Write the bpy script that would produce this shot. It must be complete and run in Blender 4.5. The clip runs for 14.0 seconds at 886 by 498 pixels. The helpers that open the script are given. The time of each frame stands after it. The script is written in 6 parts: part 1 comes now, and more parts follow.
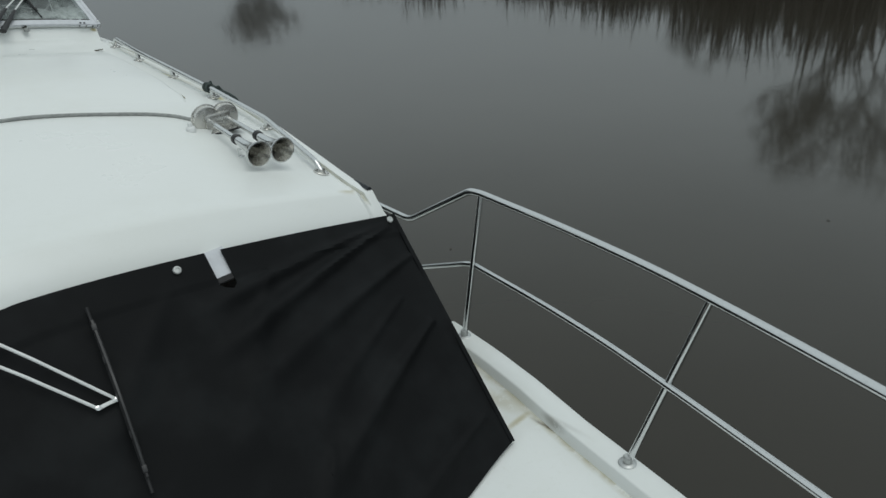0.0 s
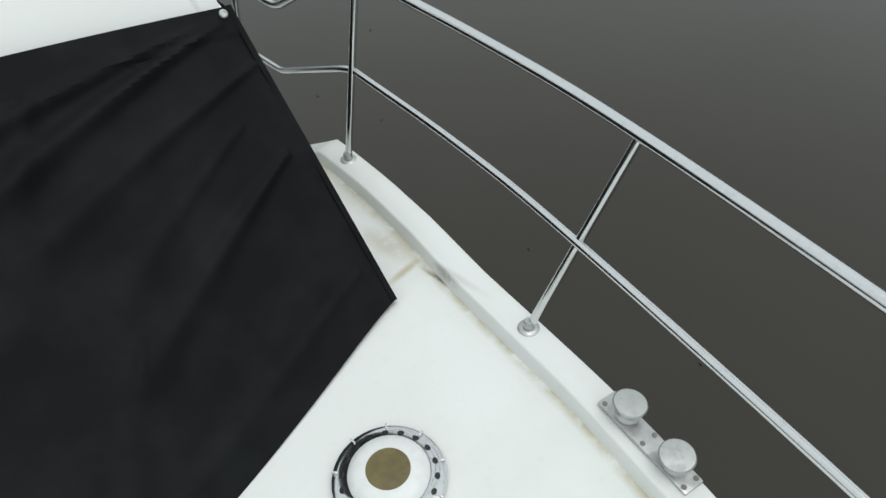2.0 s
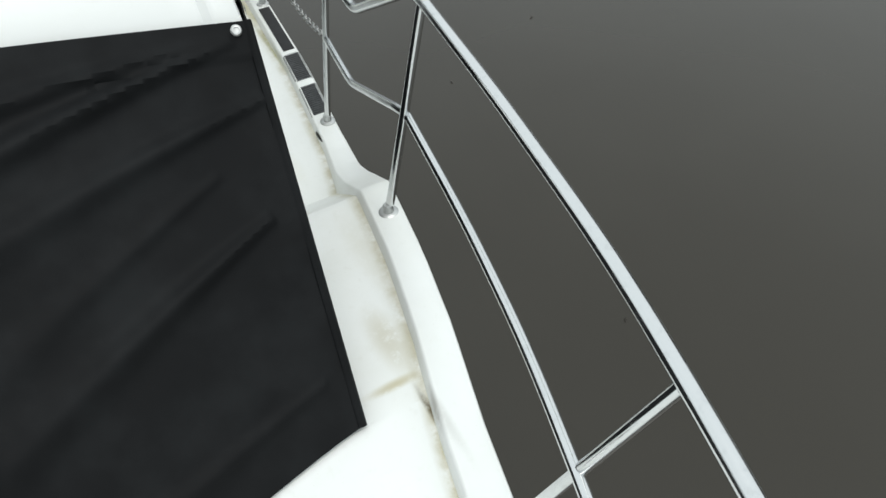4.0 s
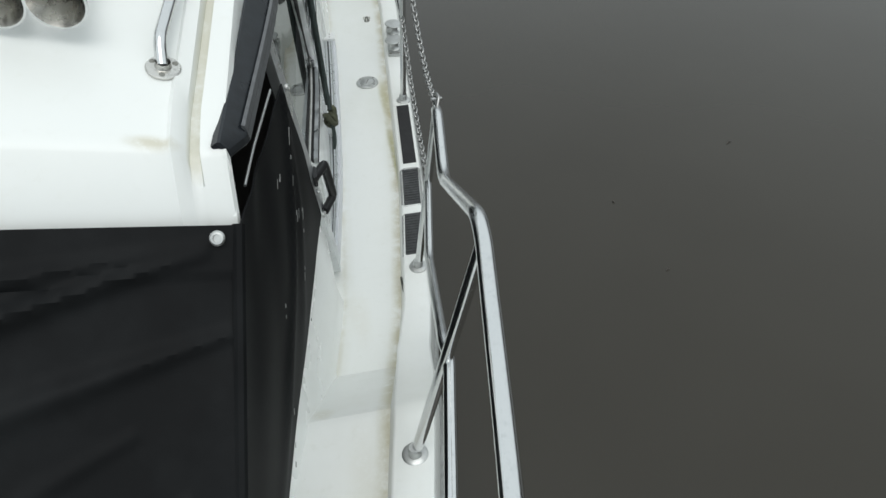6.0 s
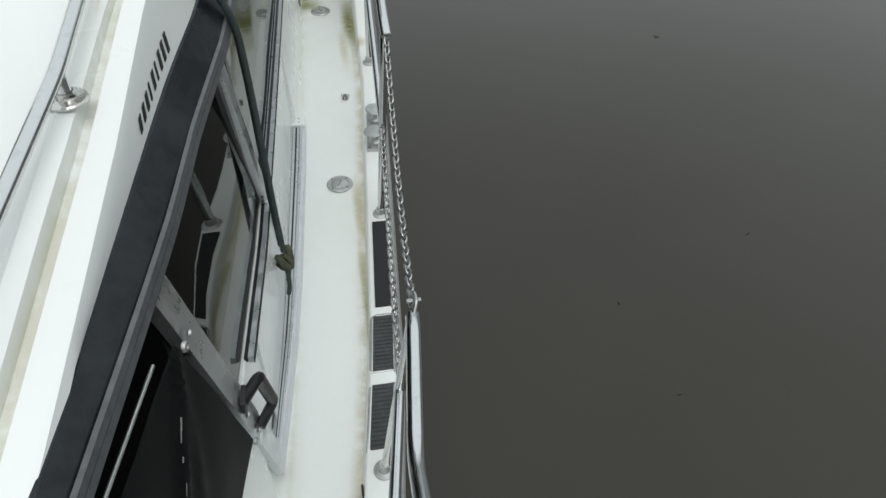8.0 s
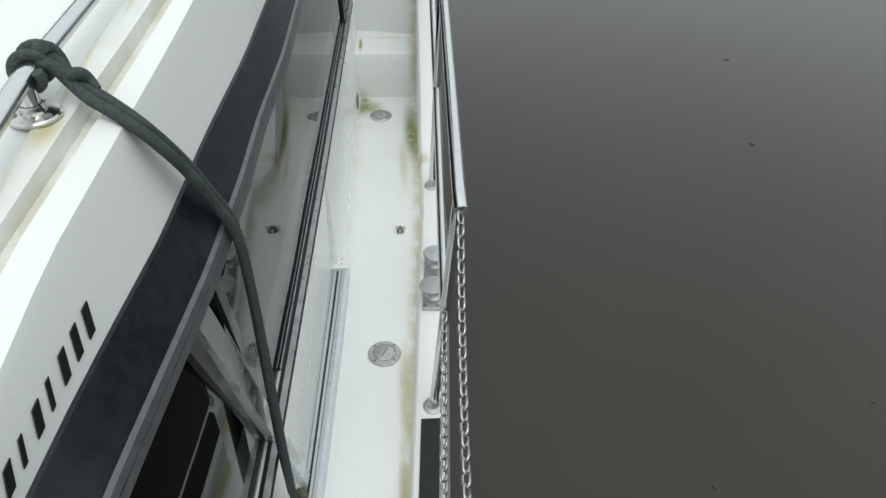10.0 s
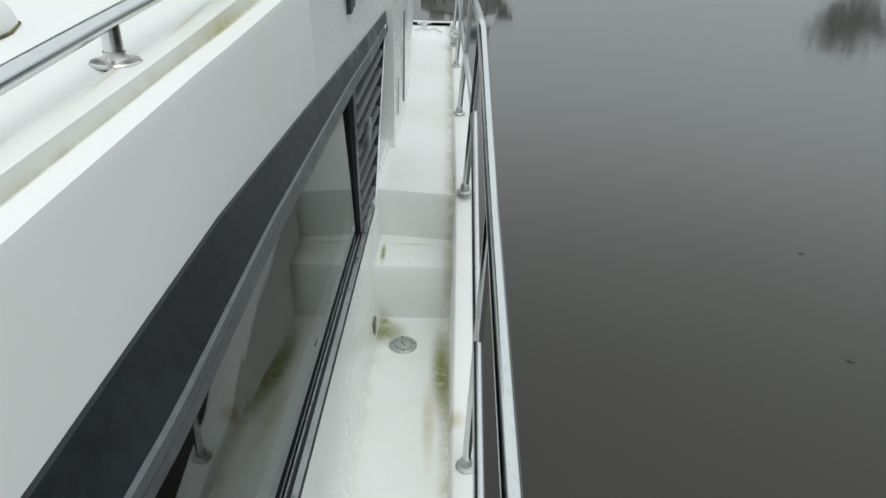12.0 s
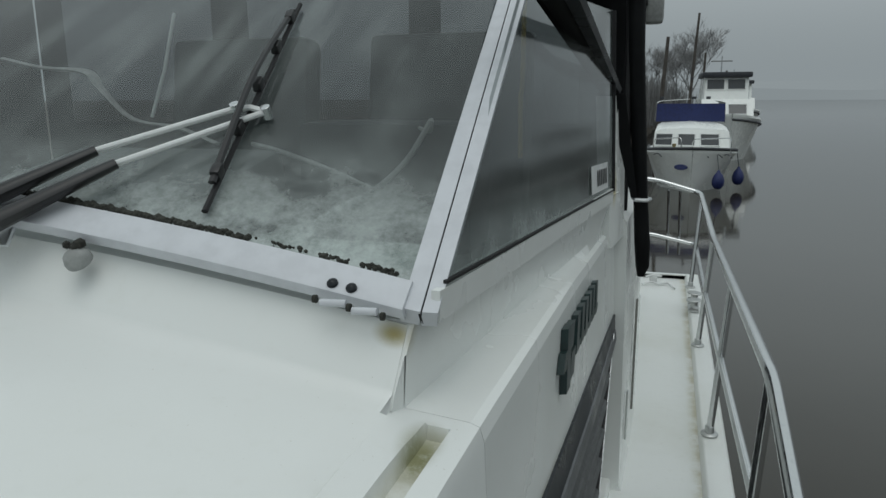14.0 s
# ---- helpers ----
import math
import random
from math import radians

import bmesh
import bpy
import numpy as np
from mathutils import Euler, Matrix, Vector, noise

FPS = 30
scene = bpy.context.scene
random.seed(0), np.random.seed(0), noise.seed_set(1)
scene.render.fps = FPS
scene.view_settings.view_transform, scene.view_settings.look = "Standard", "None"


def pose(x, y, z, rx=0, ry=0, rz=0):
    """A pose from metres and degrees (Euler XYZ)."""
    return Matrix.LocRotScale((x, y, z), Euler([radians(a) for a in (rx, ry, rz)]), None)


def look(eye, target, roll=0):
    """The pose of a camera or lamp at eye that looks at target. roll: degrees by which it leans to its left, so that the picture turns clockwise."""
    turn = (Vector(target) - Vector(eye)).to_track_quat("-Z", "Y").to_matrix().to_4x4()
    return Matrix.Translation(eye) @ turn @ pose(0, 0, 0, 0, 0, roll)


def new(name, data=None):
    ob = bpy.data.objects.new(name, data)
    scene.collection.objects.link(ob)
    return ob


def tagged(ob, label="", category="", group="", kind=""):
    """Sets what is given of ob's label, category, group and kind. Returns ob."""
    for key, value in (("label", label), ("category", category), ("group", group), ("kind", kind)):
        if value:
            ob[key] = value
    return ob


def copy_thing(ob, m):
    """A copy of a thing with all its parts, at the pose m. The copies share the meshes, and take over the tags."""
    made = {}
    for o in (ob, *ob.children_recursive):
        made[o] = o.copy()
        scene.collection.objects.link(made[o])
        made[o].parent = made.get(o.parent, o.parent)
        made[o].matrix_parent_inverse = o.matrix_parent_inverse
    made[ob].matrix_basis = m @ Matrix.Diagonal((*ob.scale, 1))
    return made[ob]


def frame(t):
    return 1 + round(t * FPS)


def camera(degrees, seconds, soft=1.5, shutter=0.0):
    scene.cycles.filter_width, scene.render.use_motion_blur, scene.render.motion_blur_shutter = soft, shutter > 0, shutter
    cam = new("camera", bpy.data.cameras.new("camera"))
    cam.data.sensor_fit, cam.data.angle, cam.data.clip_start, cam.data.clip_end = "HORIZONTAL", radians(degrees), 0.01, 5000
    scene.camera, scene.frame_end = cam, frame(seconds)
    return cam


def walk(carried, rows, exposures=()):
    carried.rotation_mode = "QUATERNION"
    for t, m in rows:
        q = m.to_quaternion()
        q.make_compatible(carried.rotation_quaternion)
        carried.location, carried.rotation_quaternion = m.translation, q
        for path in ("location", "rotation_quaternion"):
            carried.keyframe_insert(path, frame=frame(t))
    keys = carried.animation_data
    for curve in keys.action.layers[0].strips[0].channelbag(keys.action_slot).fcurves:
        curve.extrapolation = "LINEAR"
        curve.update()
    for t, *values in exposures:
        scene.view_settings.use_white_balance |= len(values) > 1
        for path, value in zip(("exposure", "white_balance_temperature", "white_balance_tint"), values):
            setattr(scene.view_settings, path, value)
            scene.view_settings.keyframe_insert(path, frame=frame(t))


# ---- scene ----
cam = camera(64.0, 14.0)
PATH = [
    (0, (-1.917, -3.906, 2.092), (-0.704, -2.61, 1.172), -3.5),
    (0.5, (-1.733, -3.872, 2.013), (-0.485, -2.688, 0.993), -4.8),
    (1, (-1.584, -3.854, 1.966), (-0.413, -2.796, 0.737), -5.5),
    (1.5, (-1.471, -3.789, 1.922), (-0.382, -2.755, 0.601), -5.4),
    (2, (-1.333, -3.676, 1.89), (-0.317, -2.716, 0.459), -2.6),
    (2.2, (-1.261, -3.647, 1.873), (-0.308, -2.663, 0.416), -3.0),
    (4.3, (-0.593, -3.344, 1.801), (0.012, -2.168, 0.301), -1.4),
    (4.5, (-0.552, -3.275, 1.801), (0.03, -2.1, 0.291), -1.2),
    (5, (-0.493, -3.112, 1.801), (0.056, -1.893, 0.314), 0.4),
    (5.5, (-0.307, -2.955, 1.758), (0.112, -1.62, 0.328), 1.1),
    (6, (-0.149, -2.861, 1.751), (0.082, -1.465, 0.338), -2.0),
    (6.5, (-0.117, -2.744, 1.787), (0.068, -1.276, 0.442), -2.2),
    (7, (-0.117, -2.559, 1.797), (0.154, -1.092, 0.465), 1.1),
    (7.2, (-0.087, -2.478, 1.772), (0.21, -1.025, 0.431), 1.8),
    (9.3, (0.027, -1.667, 1.742), (0.151, -0.306, 0.282), -0.3),
    (9.5, (0.028, -1.604, 1.733), (0.128, -0.214, 0.298), -0.2),
    (10, (0.030, -1.452, 1.643), (0.175, 0.071, 0.354), 1.9),
    (10.5, (0.054, -1.333, 1.640), (0.247, 0.239, 0.418), 4.8),
    (11, (0.055, -1.068, 1.515), (0.182, 0.687, 0.565), 3.5),
    (11.5, (0.076, -0.903, 1.511), (0.129, 0.883, 0.613), 2.1),
    (12, (0.065, -0.625, 1.497), (0.119, 1.14, 0.558), 2.1),
    (12.5, (0.083, -0.434, 1.523), (0.149, 1.324, 0.572), 2.6),
    (13, (0.132, -0.154, 1.541), (0.046, 1.662, 0.708), 0.8),
    (13.5, (0.078, 0.053, 1.591), (-0.192, 1.947, 1.006), -0.8),
    (14, (-0.029, 0.227, 1.633), (-0.578, 2.104, 1.215), -0.3),
]
EXPOSURE = [(0, 0.0, 6380, 6.5), (0.5, 0.42, 6480, 9), (1, 0.75, 6520, 10), (1.5, 0.66, 6520, 10), (2, 0.48, 6520, 10), (4.3, 0.84, 6550, 10), (5, 0.78, 6530, 10), (7, 0.52, 6500, 10), (9.5, 0.72, 6500, 10), (11, 0.66, 6500, 9.5), (12.5, 0.65, 6480, 9.5), (13, 0.48, 6450, 9), (13.5, 0.22, 6430, 8.5), (14, -0.12, 6380, 7)]
walk(cam, [(t, look(eye, target, roll)) for t, eye, target, roll in PATH], EXPOSURE)

# ---------------------------------------------------------------- world and light
world = bpy.data.worlds.new("world")
scene.world = world
world.use_nodes = True
wn, wl = world.node_tree.nodes, world.node_tree.links
wn.clear()
sky = wn.new("ShaderNodeTexSky")
sky.sky_type, sky.sun_disc = "NISHITA", False
sky.sun_elevation, sky.sun_rotation = radians(74), radians(169)
sky.air_density, sky.dust_density, sky.ozone_density = 1.0, 6.0, 1.0
grey = wn.new("ShaderNodeHueSaturation")
grey.inputs["Saturation"].default_value = 0.12
over = wn.new("ShaderNodeTexCoord")
height = wn.new("ShaderNodeSeparateXYZ")
lift = wn.new("ShaderNodeMapRange")
lift.interpolation_type = "SMOOTHSTEP"
lift.inputs[1].default_value, lift.inputs[2].default_value = 0.03, 0.36
cloud = wn.new("ShaderNodeMix")
cloud.data_type = "RGBA"
cloud.inputs[6].default_value = (2.5, 2.78, 2.92, 1)      # mist at the horizon
cloud.inputs[7].default_value = (5.0, 5.5, 5.66, 1)        # bright overcast above
fog = wn.new("ShaderNodeMix")
fog.data_type = "RGBA"
fog.inputs["Factor"].default_value = 0.92
wl.new(over.outputs["Generated"], height.inputs[0])
wl.new(height.outputs["Z"], lift.inputs[0])
wl.new(lift.outputs[0], cloud.inputs[0])
wl.new(cloud.outputs[2], fog.inputs[7])
back = wn.new("ShaderNodeBackground")
back.inputs["Strength"].default_value = 0.12
wout = wn.new("ShaderNodeOutputWorld")
wl.new(sky.outputs[0], grey.inputs["Color"])
wl.new(grey.outputs[0], fog.inputs[6])
wl.new(fog.outputs[2], back.inputs[0])
wl.new(back.outputs[0], wout.inputs[0])

sun_data = bpy.data.lights.new("sun", "SUN")
sun_data.energy, sun_data.angle, sun_data.color = 0.6, radians(40), (1.0, 0.98, 0.95)
sun = new("sun", sun_data)
sun.matrix_world = look((0.5, -2.5, 9), (0, 0, 0))


# ---------------------------------------------------------------- materials
class Nodes:
    """A short way to write node materials."""

    def __init__(self, name, rough=0.4, metal=0.0, color=(0.8, 0.8, 0.8)):
        self.mat = bpy.data.materials.new(name)
        self.mat.use_nodes = True
        self.n, self.l = self.mat.node_tree.nodes, self.mat.node_tree.links
        self.b = self.n["Principled BSDF"]
        self.b.inputs["Roughness"].default_value = rough
        self.b.inputs["Metallic"].default_value = metal
        self.b.inputs["Base Color"].default_value = (*color, 1)
        self.where = self.n.new("ShaderNodeNewGeometry").outputs["Position"]

    def noise(self, scale, detail=4.0, rough=0.6, stretch=None):
        t = self.n.new("ShaderNodeTexNoise")
        t.inputs["Scale"].default_value, t.inputs["Detail"].default_value = scale, detail
        t.inputs["Roughness"].default_value = rough
        if stretch:
            m = self.n.new("ShaderNodeMapping")
            m.inputs["Scale"].default_value = stretch
            self.l.new(self.where, m.inputs[0])
            self.l.new(m.outputs[0], t.inputs["Vector"])
        else:
            self.l.new(self.where, t.inputs["Vector"])
        return t.outputs["Fac"]

    def ramp(self, fac, lo, hi, a=0.0, b=1.0):
        m = self.n.new("ShaderNodeMapRange")
        m.interpolation_type = "SMOOTHSTEP"
        for i, v in zip((1, 2, 3, 4), (lo, hi, a, b)):
            m.inputs[i].default_value = v
        self.l.new(fac, m.inputs[0])
        return m.outputs[0]

    def calc(self, op, a, b=0.0):
        m = self.n.new("ShaderNodeMath")
        m.operation = op
        for i, v in enumerate((a, b)):
            if isinstance(v, (int, float)):
                m.inputs[i].default_value = v
            else:
                self.l.new(v, m.inputs[i])
        return m.outputs[0]

    def mix(self, fac, a, b):
        m = self.n.new("ShaderNodeMix")
        m.data_type = "RGBA"
        for i, v in ((0, fac), (6, a), (7, b)):
            if isinstance(v, (int, float)):
                m.inputs[i].default_value = v
            elif isinstance(v, tuple):
                m.inputs[i].default_value = (*v, 1)
            else:
                self.l.new(v, m.inputs[i])
        return m.outputs[2]

    def spot(self, centre, radii, soft=1.0):
        """1 at a place, falling to 0 at the radii: for stains with a shape of their own."""
        m = self.n.new("ShaderNodeMapping")
        m.vector_type = "TEXTURE"
        m.inputs["Location"].default_value, m.inputs["Scale"].default_value = centre, radii
        self.l.new(self.where, m.inputs[0])
        d = self.n.new("ShaderNodeVectorMath")
        d.operation = "LENGTH"
        self.l.new(m.outputs[0], d.inputs[0])
        return self.ramp(d.outputs["Value"], 0.15, soft, 1.0, 0.0)

    def attribute(self, name):
        a = self.n.new("ShaderNodeAttribute")
        a.attribute_name = name
        return a.outputs["Fac"]

    def color(self, c):
        self.l.new(c, self.b.inputs["Base Color"])

    def rough(self, r):
        self.l.new(r, self.b.inputs["Roughness"])

    def bump(self, height, strength=0.2, distance=0.002):
        b = self.n.new("ShaderNodeBump")
        b.inputs["Strength"].default_value, b.inputs["Distance"].default_value = strength, distance
        self.l.new(height, b.inputs["Height"])
        self.l.new(b.outputs[0], self.b.inputs["Normal"])


WHITE, GRIMY = (0.755, 0.772, 0.752), (0.57, 0.575, 0.50)


def gelcoat(name, rough=0.28, dirt=0.35, spots=(), grime=False, streak=None, soil=0.55, fleck=1.0):
    k = Nodes(name, rough)
    big, fine = k.noise(1.7, 5), k.noise(38, 3, stretch=streak)
    c = k.mix(k.calc("MULTIPLY", k.ramp(big, 0.42, 0.75), dirt), WHITE, GRIMY)
    c = k.mix(k.calc("MULTIPLY", k.ramp(fine, 0.55, 0.8), dirt * 0.4), c, (0.5, 0.49, 0.40))
    speck = k.calc("MULTIPLY", k.ramp(k.noise(210, 3, 0.7), 0.68, 0.76), k.ramp(k.noise(4, 3), 0.40, 0.65, 0.1 * fleck, 0.55 * fleck))
    c = k.mix(speck, c, (0.36, 0.33, 0.25))
    if grime:
        g = k.calc("MULTIPLY", k.attribute("grime"), k.ramp(k.noise(9, 6, 0.7), 0.30, 0.62))
        c = k.mix(k.calc("MULTIPLY", g, soil), c, (0.40, 0.36, 0.21))
    for centre, radii, tint, amount in spots:
        s = k.calc("MULTIPLY", k.spot(centre, radii), k.ramp(k.noise(26, 6, 0.75), 0.22, 0.52))
        c = k.mix(k.calc("MULTIPLY", s, amount), c, tint)
    k.color(c)
    k.rough(k.ramp(big, 0.3, 0.8, rough - 0.06, rough + 0.18))
    k.bump(k.noise(140, 2), 0.05 * fleck, 0.0006)
    return k.mat


ALGAE, RUST, MUD = (0.20, 0.21, 0.035), (0.42, 0.27, 0.06), (0.10, 0.075, 0.035)
DECK = gelcoat("deck gelcoat", 0.42, 0.30, grime=True, soil=0.75, spots=(
    ((-0.075, 1.53, 0.02), (0.12, 0.11, 0.06), ALGAE, 1.0), ((0.135, 1.30, 0.02), (0.055, 0.34, 0.08), ALGAE, 1.0), ((-0.085, 1.60, 0.02), (0.05, 0.03, 0.10), ALGAE, 1.0),
    ((0.09, 1.05, 0.0), (0.03, 0.25, 0.03), (0.42, 0.36, 0.15), 0.5),
    ((0.045, -0.60, 0.0), (0.020, 0.35, 0.05), (0.27, 0.26, 0.08), 0.7), ((0.06, -0.15, 0.0), (0.03, 0.25, 0.05), (0.38, 0.34, 0.14), 0.6),
    ((-0.305, -2.70, 0.31), (0.014, 0.12, 0.04), MUD, 1.0), ((-0.345, -2.58, 0.31), (0.11, 0.022, 0.05), (0.40, 0.34, 0.16), 0.7), ((-0.30, -2.45, 0.30), (0.06, 0.16, 0.05), (0.44, 0.40, 0.27), 0.5),
    ((-0.21, -2.20, 0.28), (0.06, 0.35, 0.06), (0.45, 0.41, 0.27), 0.2), ((-0.18, -1.38, 0.0), (0.05, 0.16, 0.04), (0.46, 0.38, 0.2), 0.1),
    ((-0.088, 1.73, 0.23), (0.014, 0.10, 0.05), ALGAE, 1.0), ((0.03, 1.805, 0.23), (0.12, 0.010, 0.03), (0.42, 0.40, 0.2), 0.6), ((-0.30, -1.86, 0.25), (0.04, 0.06, 0.06), (0.4, 0.34, 0.18), 0.3)))
COAMING = gelcoat("coaming gelcoat", 0.35, 0.25, spots=(
    ((0.16, 1.02, 0.03), (0.06, 0.05, 0.05), (0.42, 0.34, 0.16), 0.7), ((0.05, -0.75, 0.01), (0.03, 0.4, 0.02), ALGAE, 0.5),
    ((-0.30, -2.75, 0.33), (0.025, 0.35, 0.03), MUD, 0.5)))
CABIN = gelcoat("cabin gelcoat", 0.25, 0.20, fleck=0.15, spots=(
    ((-0.262, 0.905, 1.385), (0.014, 0.03, 0.03), (0.30, 0.24, 0.08), 0.5),
    ((-0.275, 0.885, 1.39), (0.03, 0.03, 0.022), RUST, 0.8), ((-0.13, 2.16, 1.40), (0.03, 0.05, 0.08), (0.50, 0.40, 0.10), 0.95),
    ((-0.10, 1.0, 1.05), (0.3, 0.5, 0.02), (0.35, 0.30, 0.15), 0.5)))
ROOF = gelcoat("roof gelcoat", 0.32, 0.16, grime=True, soil=0.48, spots=(
    *(((-0.325 + 0.062 * (y + 0.2), y, roof), (0.006, 0.16, 0.03), (0.44, 0.37, 0.16), 0.5) for y, roof in ((-0.85, 1.20), (-0.6, 1.23), (-0.35, 1.25), (-0.1, 1.27), (0.2, 1.29), (0.45, 1.30))),
    ((-0.232, 0.835, 1.285), (0.030, 0.06, 0.05), (0.17, 0.17, 0.04), 0.85), ((-0.245, 0.50, 1.27), (0.02, 0.16, 0.05), (0.40, 0.36, 0.12), 0.7),
    ((-0.283, 0.908, 1.39), (0.030, 0.014, 0.03), (0.28, 0.23, 0.06), 0.95),
    ((-0.455, -1.838, 1.07), (0.060, 0.022, 0.07), (0.42, 0.37, 0.22), 0.55), ((-0.352, -0.73, 1.236), (0.026, 0.06, 0.05), (0.45, 0.38, 0.10), 0.75),
    ((-0.338, -0.18, 1.268), (0.010, 0.15, 0.05), (0.42, 0.36, 0.09), 0.8)))
ROOF2 = gelcoat("roof lid gelcoat", 0.32, 0.16)
HULL = gelcoat("hull gelcoat", 0.22, 0.2)


def metal(name, color, rough, fleck=0.25):
    k = Nodes(name, rough, 1.0, color)
    f = k.noise(60, 4)
    k.color(k.mix(k.calc("MULTIPLY", k.ramp(f, 0.5, 0.75), fleck), color, tuple(c * 0.6 for c in color)))
    k.rough(k.ramp(k.noise(25, 3), 0.3, 0.7, rough * 0.7, rough * 1.7))
    return k.mat


STEEL = metal("polished steel", (0.66, 0.67, 0.67), 0.12)
DULL = metal("dull alloy", (0.52, 0.53, 0.52), 0.42, 0.4)
ALU = metal("anodised aluminium", (0.66, 0.68, 0.69), 0.34, 0.12)
CHROME = metal("pitted chrome", (0.62, 0.61, 0.58), 0.2, 0.7)
LINK = metal("galvanised link", (0.45, 0.45, 0.44), 0.3, 0.4)


def plain(name, color, rough=0.5, scale=30.0, vary=0.3, bump=0.15, metalness=0.0):
    k = Nodes(name, rough, metalness)
    f, g = k.noise(scale, 5), k.noise(scale * 0.12, 3)
    c = k.mix(k.ramp(f, 0.35, 0.7), color, tuple(v * (1 - vary) for v in color))
    k.color(k.mix(k.calc("MULTIPLY", k.ramp(g, 0.45, 0.7), vary), c, tuple(min(1, v * (1 + vary) + 0.01) for v in color)))
    k.rough(k.ramp(g, 0.3, 0.7, max(0.03, rough - 0.08), min(1, rough + 0.1)))
    k.bump(f, bump, 0.001)
    return k.mat


def canvas_material():
    k = Nodes("black canvas", 0.62)
    weave = k.noise(420, 2)
    c = k.mix(k.ramp(k.noise(5, 4), 0.4, 0.7), (0.0050, 0.0055, 0.0060), (0.0095, 0.0105, 0.0112))
    dust = k.calc("MULTIPLY", k.ramp(k.noise(90, 5, 0.8), 0.70, 0.80), 0.35)
    k.color(k.mix(dust, c, (0.10, 0.10, 0.095)))
    k.b.inputs["Specular IOR Level"].default_value = 0.12
    k.bump(weave, 0.25, 0.0006)
    return k.mat


CANVAS = canvas_material()
NAVY = plain("dark trim", (0.016, 0.0195, 0.0235), 0.30, 50, 0.4)
next(n for n in NAVY.node_tree.nodes if n.type == "BSDF_PRINCIPLED").inputs["IOR"].default_value = 1.36
BLACK = plain("black plastic", (0.012, 0.012, 0.013), 0.38, 60, 0.3)
RUBBER = plain("black rubber", (0.010, 0.010, 0.011), 0.7, 120, 0.4, 0.5)
GRIT = plain("grey grip surface", (0.055, 0.058, 0.06), 0.8, 300, 0.5, 0.8)
PADGREY = plain("worn pad frame", (0.30, 0.31, 0.30), 0.6, 70, 0.3)
ROPE = plain("grey-green rope", (0.050, 0.066, 0.062), 0.85, 260, 0.5, 0.8)
KNOT = plain("weathered rope", (0.075, 0.080, 0.050), 0.9, 220, 0.5, 0.8)
BADGE = plain("dark green badge", (0.012, 0.030, 0.030), 0.35, 40, 0.3)
LETTER = plain("black vinyl", (0.010, 0.010, 0.011), 0.35, 40, 0.2)
BRASS = plain("tarnished lens", (0.16, 0.125, 0.045), 0.3, 25, 0.35)
VINYL = plain("white plastic", (0.74, 0.75, 0.74), 0.35, 30, 0.08)
STRIP = plain("grey trim lip", (0.10, 0.105, 0.11), 0.4, 50, 0.3)
LOUVRE = plain("grey louvre", (0.10, 0.105, 0.105), 0.45, 40, 0.3)
SEAM = plain("grey sealant", (0.20, 0.20, 0.18), 0.6, 60, 0.3)
SCUM = plain("algae line", (0.19, 0.16, 0.06), 0.9, 60, 0.6, 0.5)
MOSS = plain("moss and dirt", (0.036, 0.037, 0.030), 0.95, 180, 0.6, 1.0)
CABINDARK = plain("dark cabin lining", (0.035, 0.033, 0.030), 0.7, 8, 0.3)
DASH = plain("pale dashboard", (0.55, 0.62, 0.58), 0.5, 12, 0.25)
SEATGREY = plain("grey upholstery", (0.10, 0.11, 0.11), 0.8, 10, 0.3)
BLUE = plain("blue vinyl", (0.012, 0.022, 0.11), 0.5, 12, 0.3)
FARBLACK = plain("dark far paint", (0.03, 0.033, 0.04), 0.5, 6, 0.3)
TIMBER = plain("weathered pile", (0.09, 0.08, 0.07), 0.9, 5, 0.4)


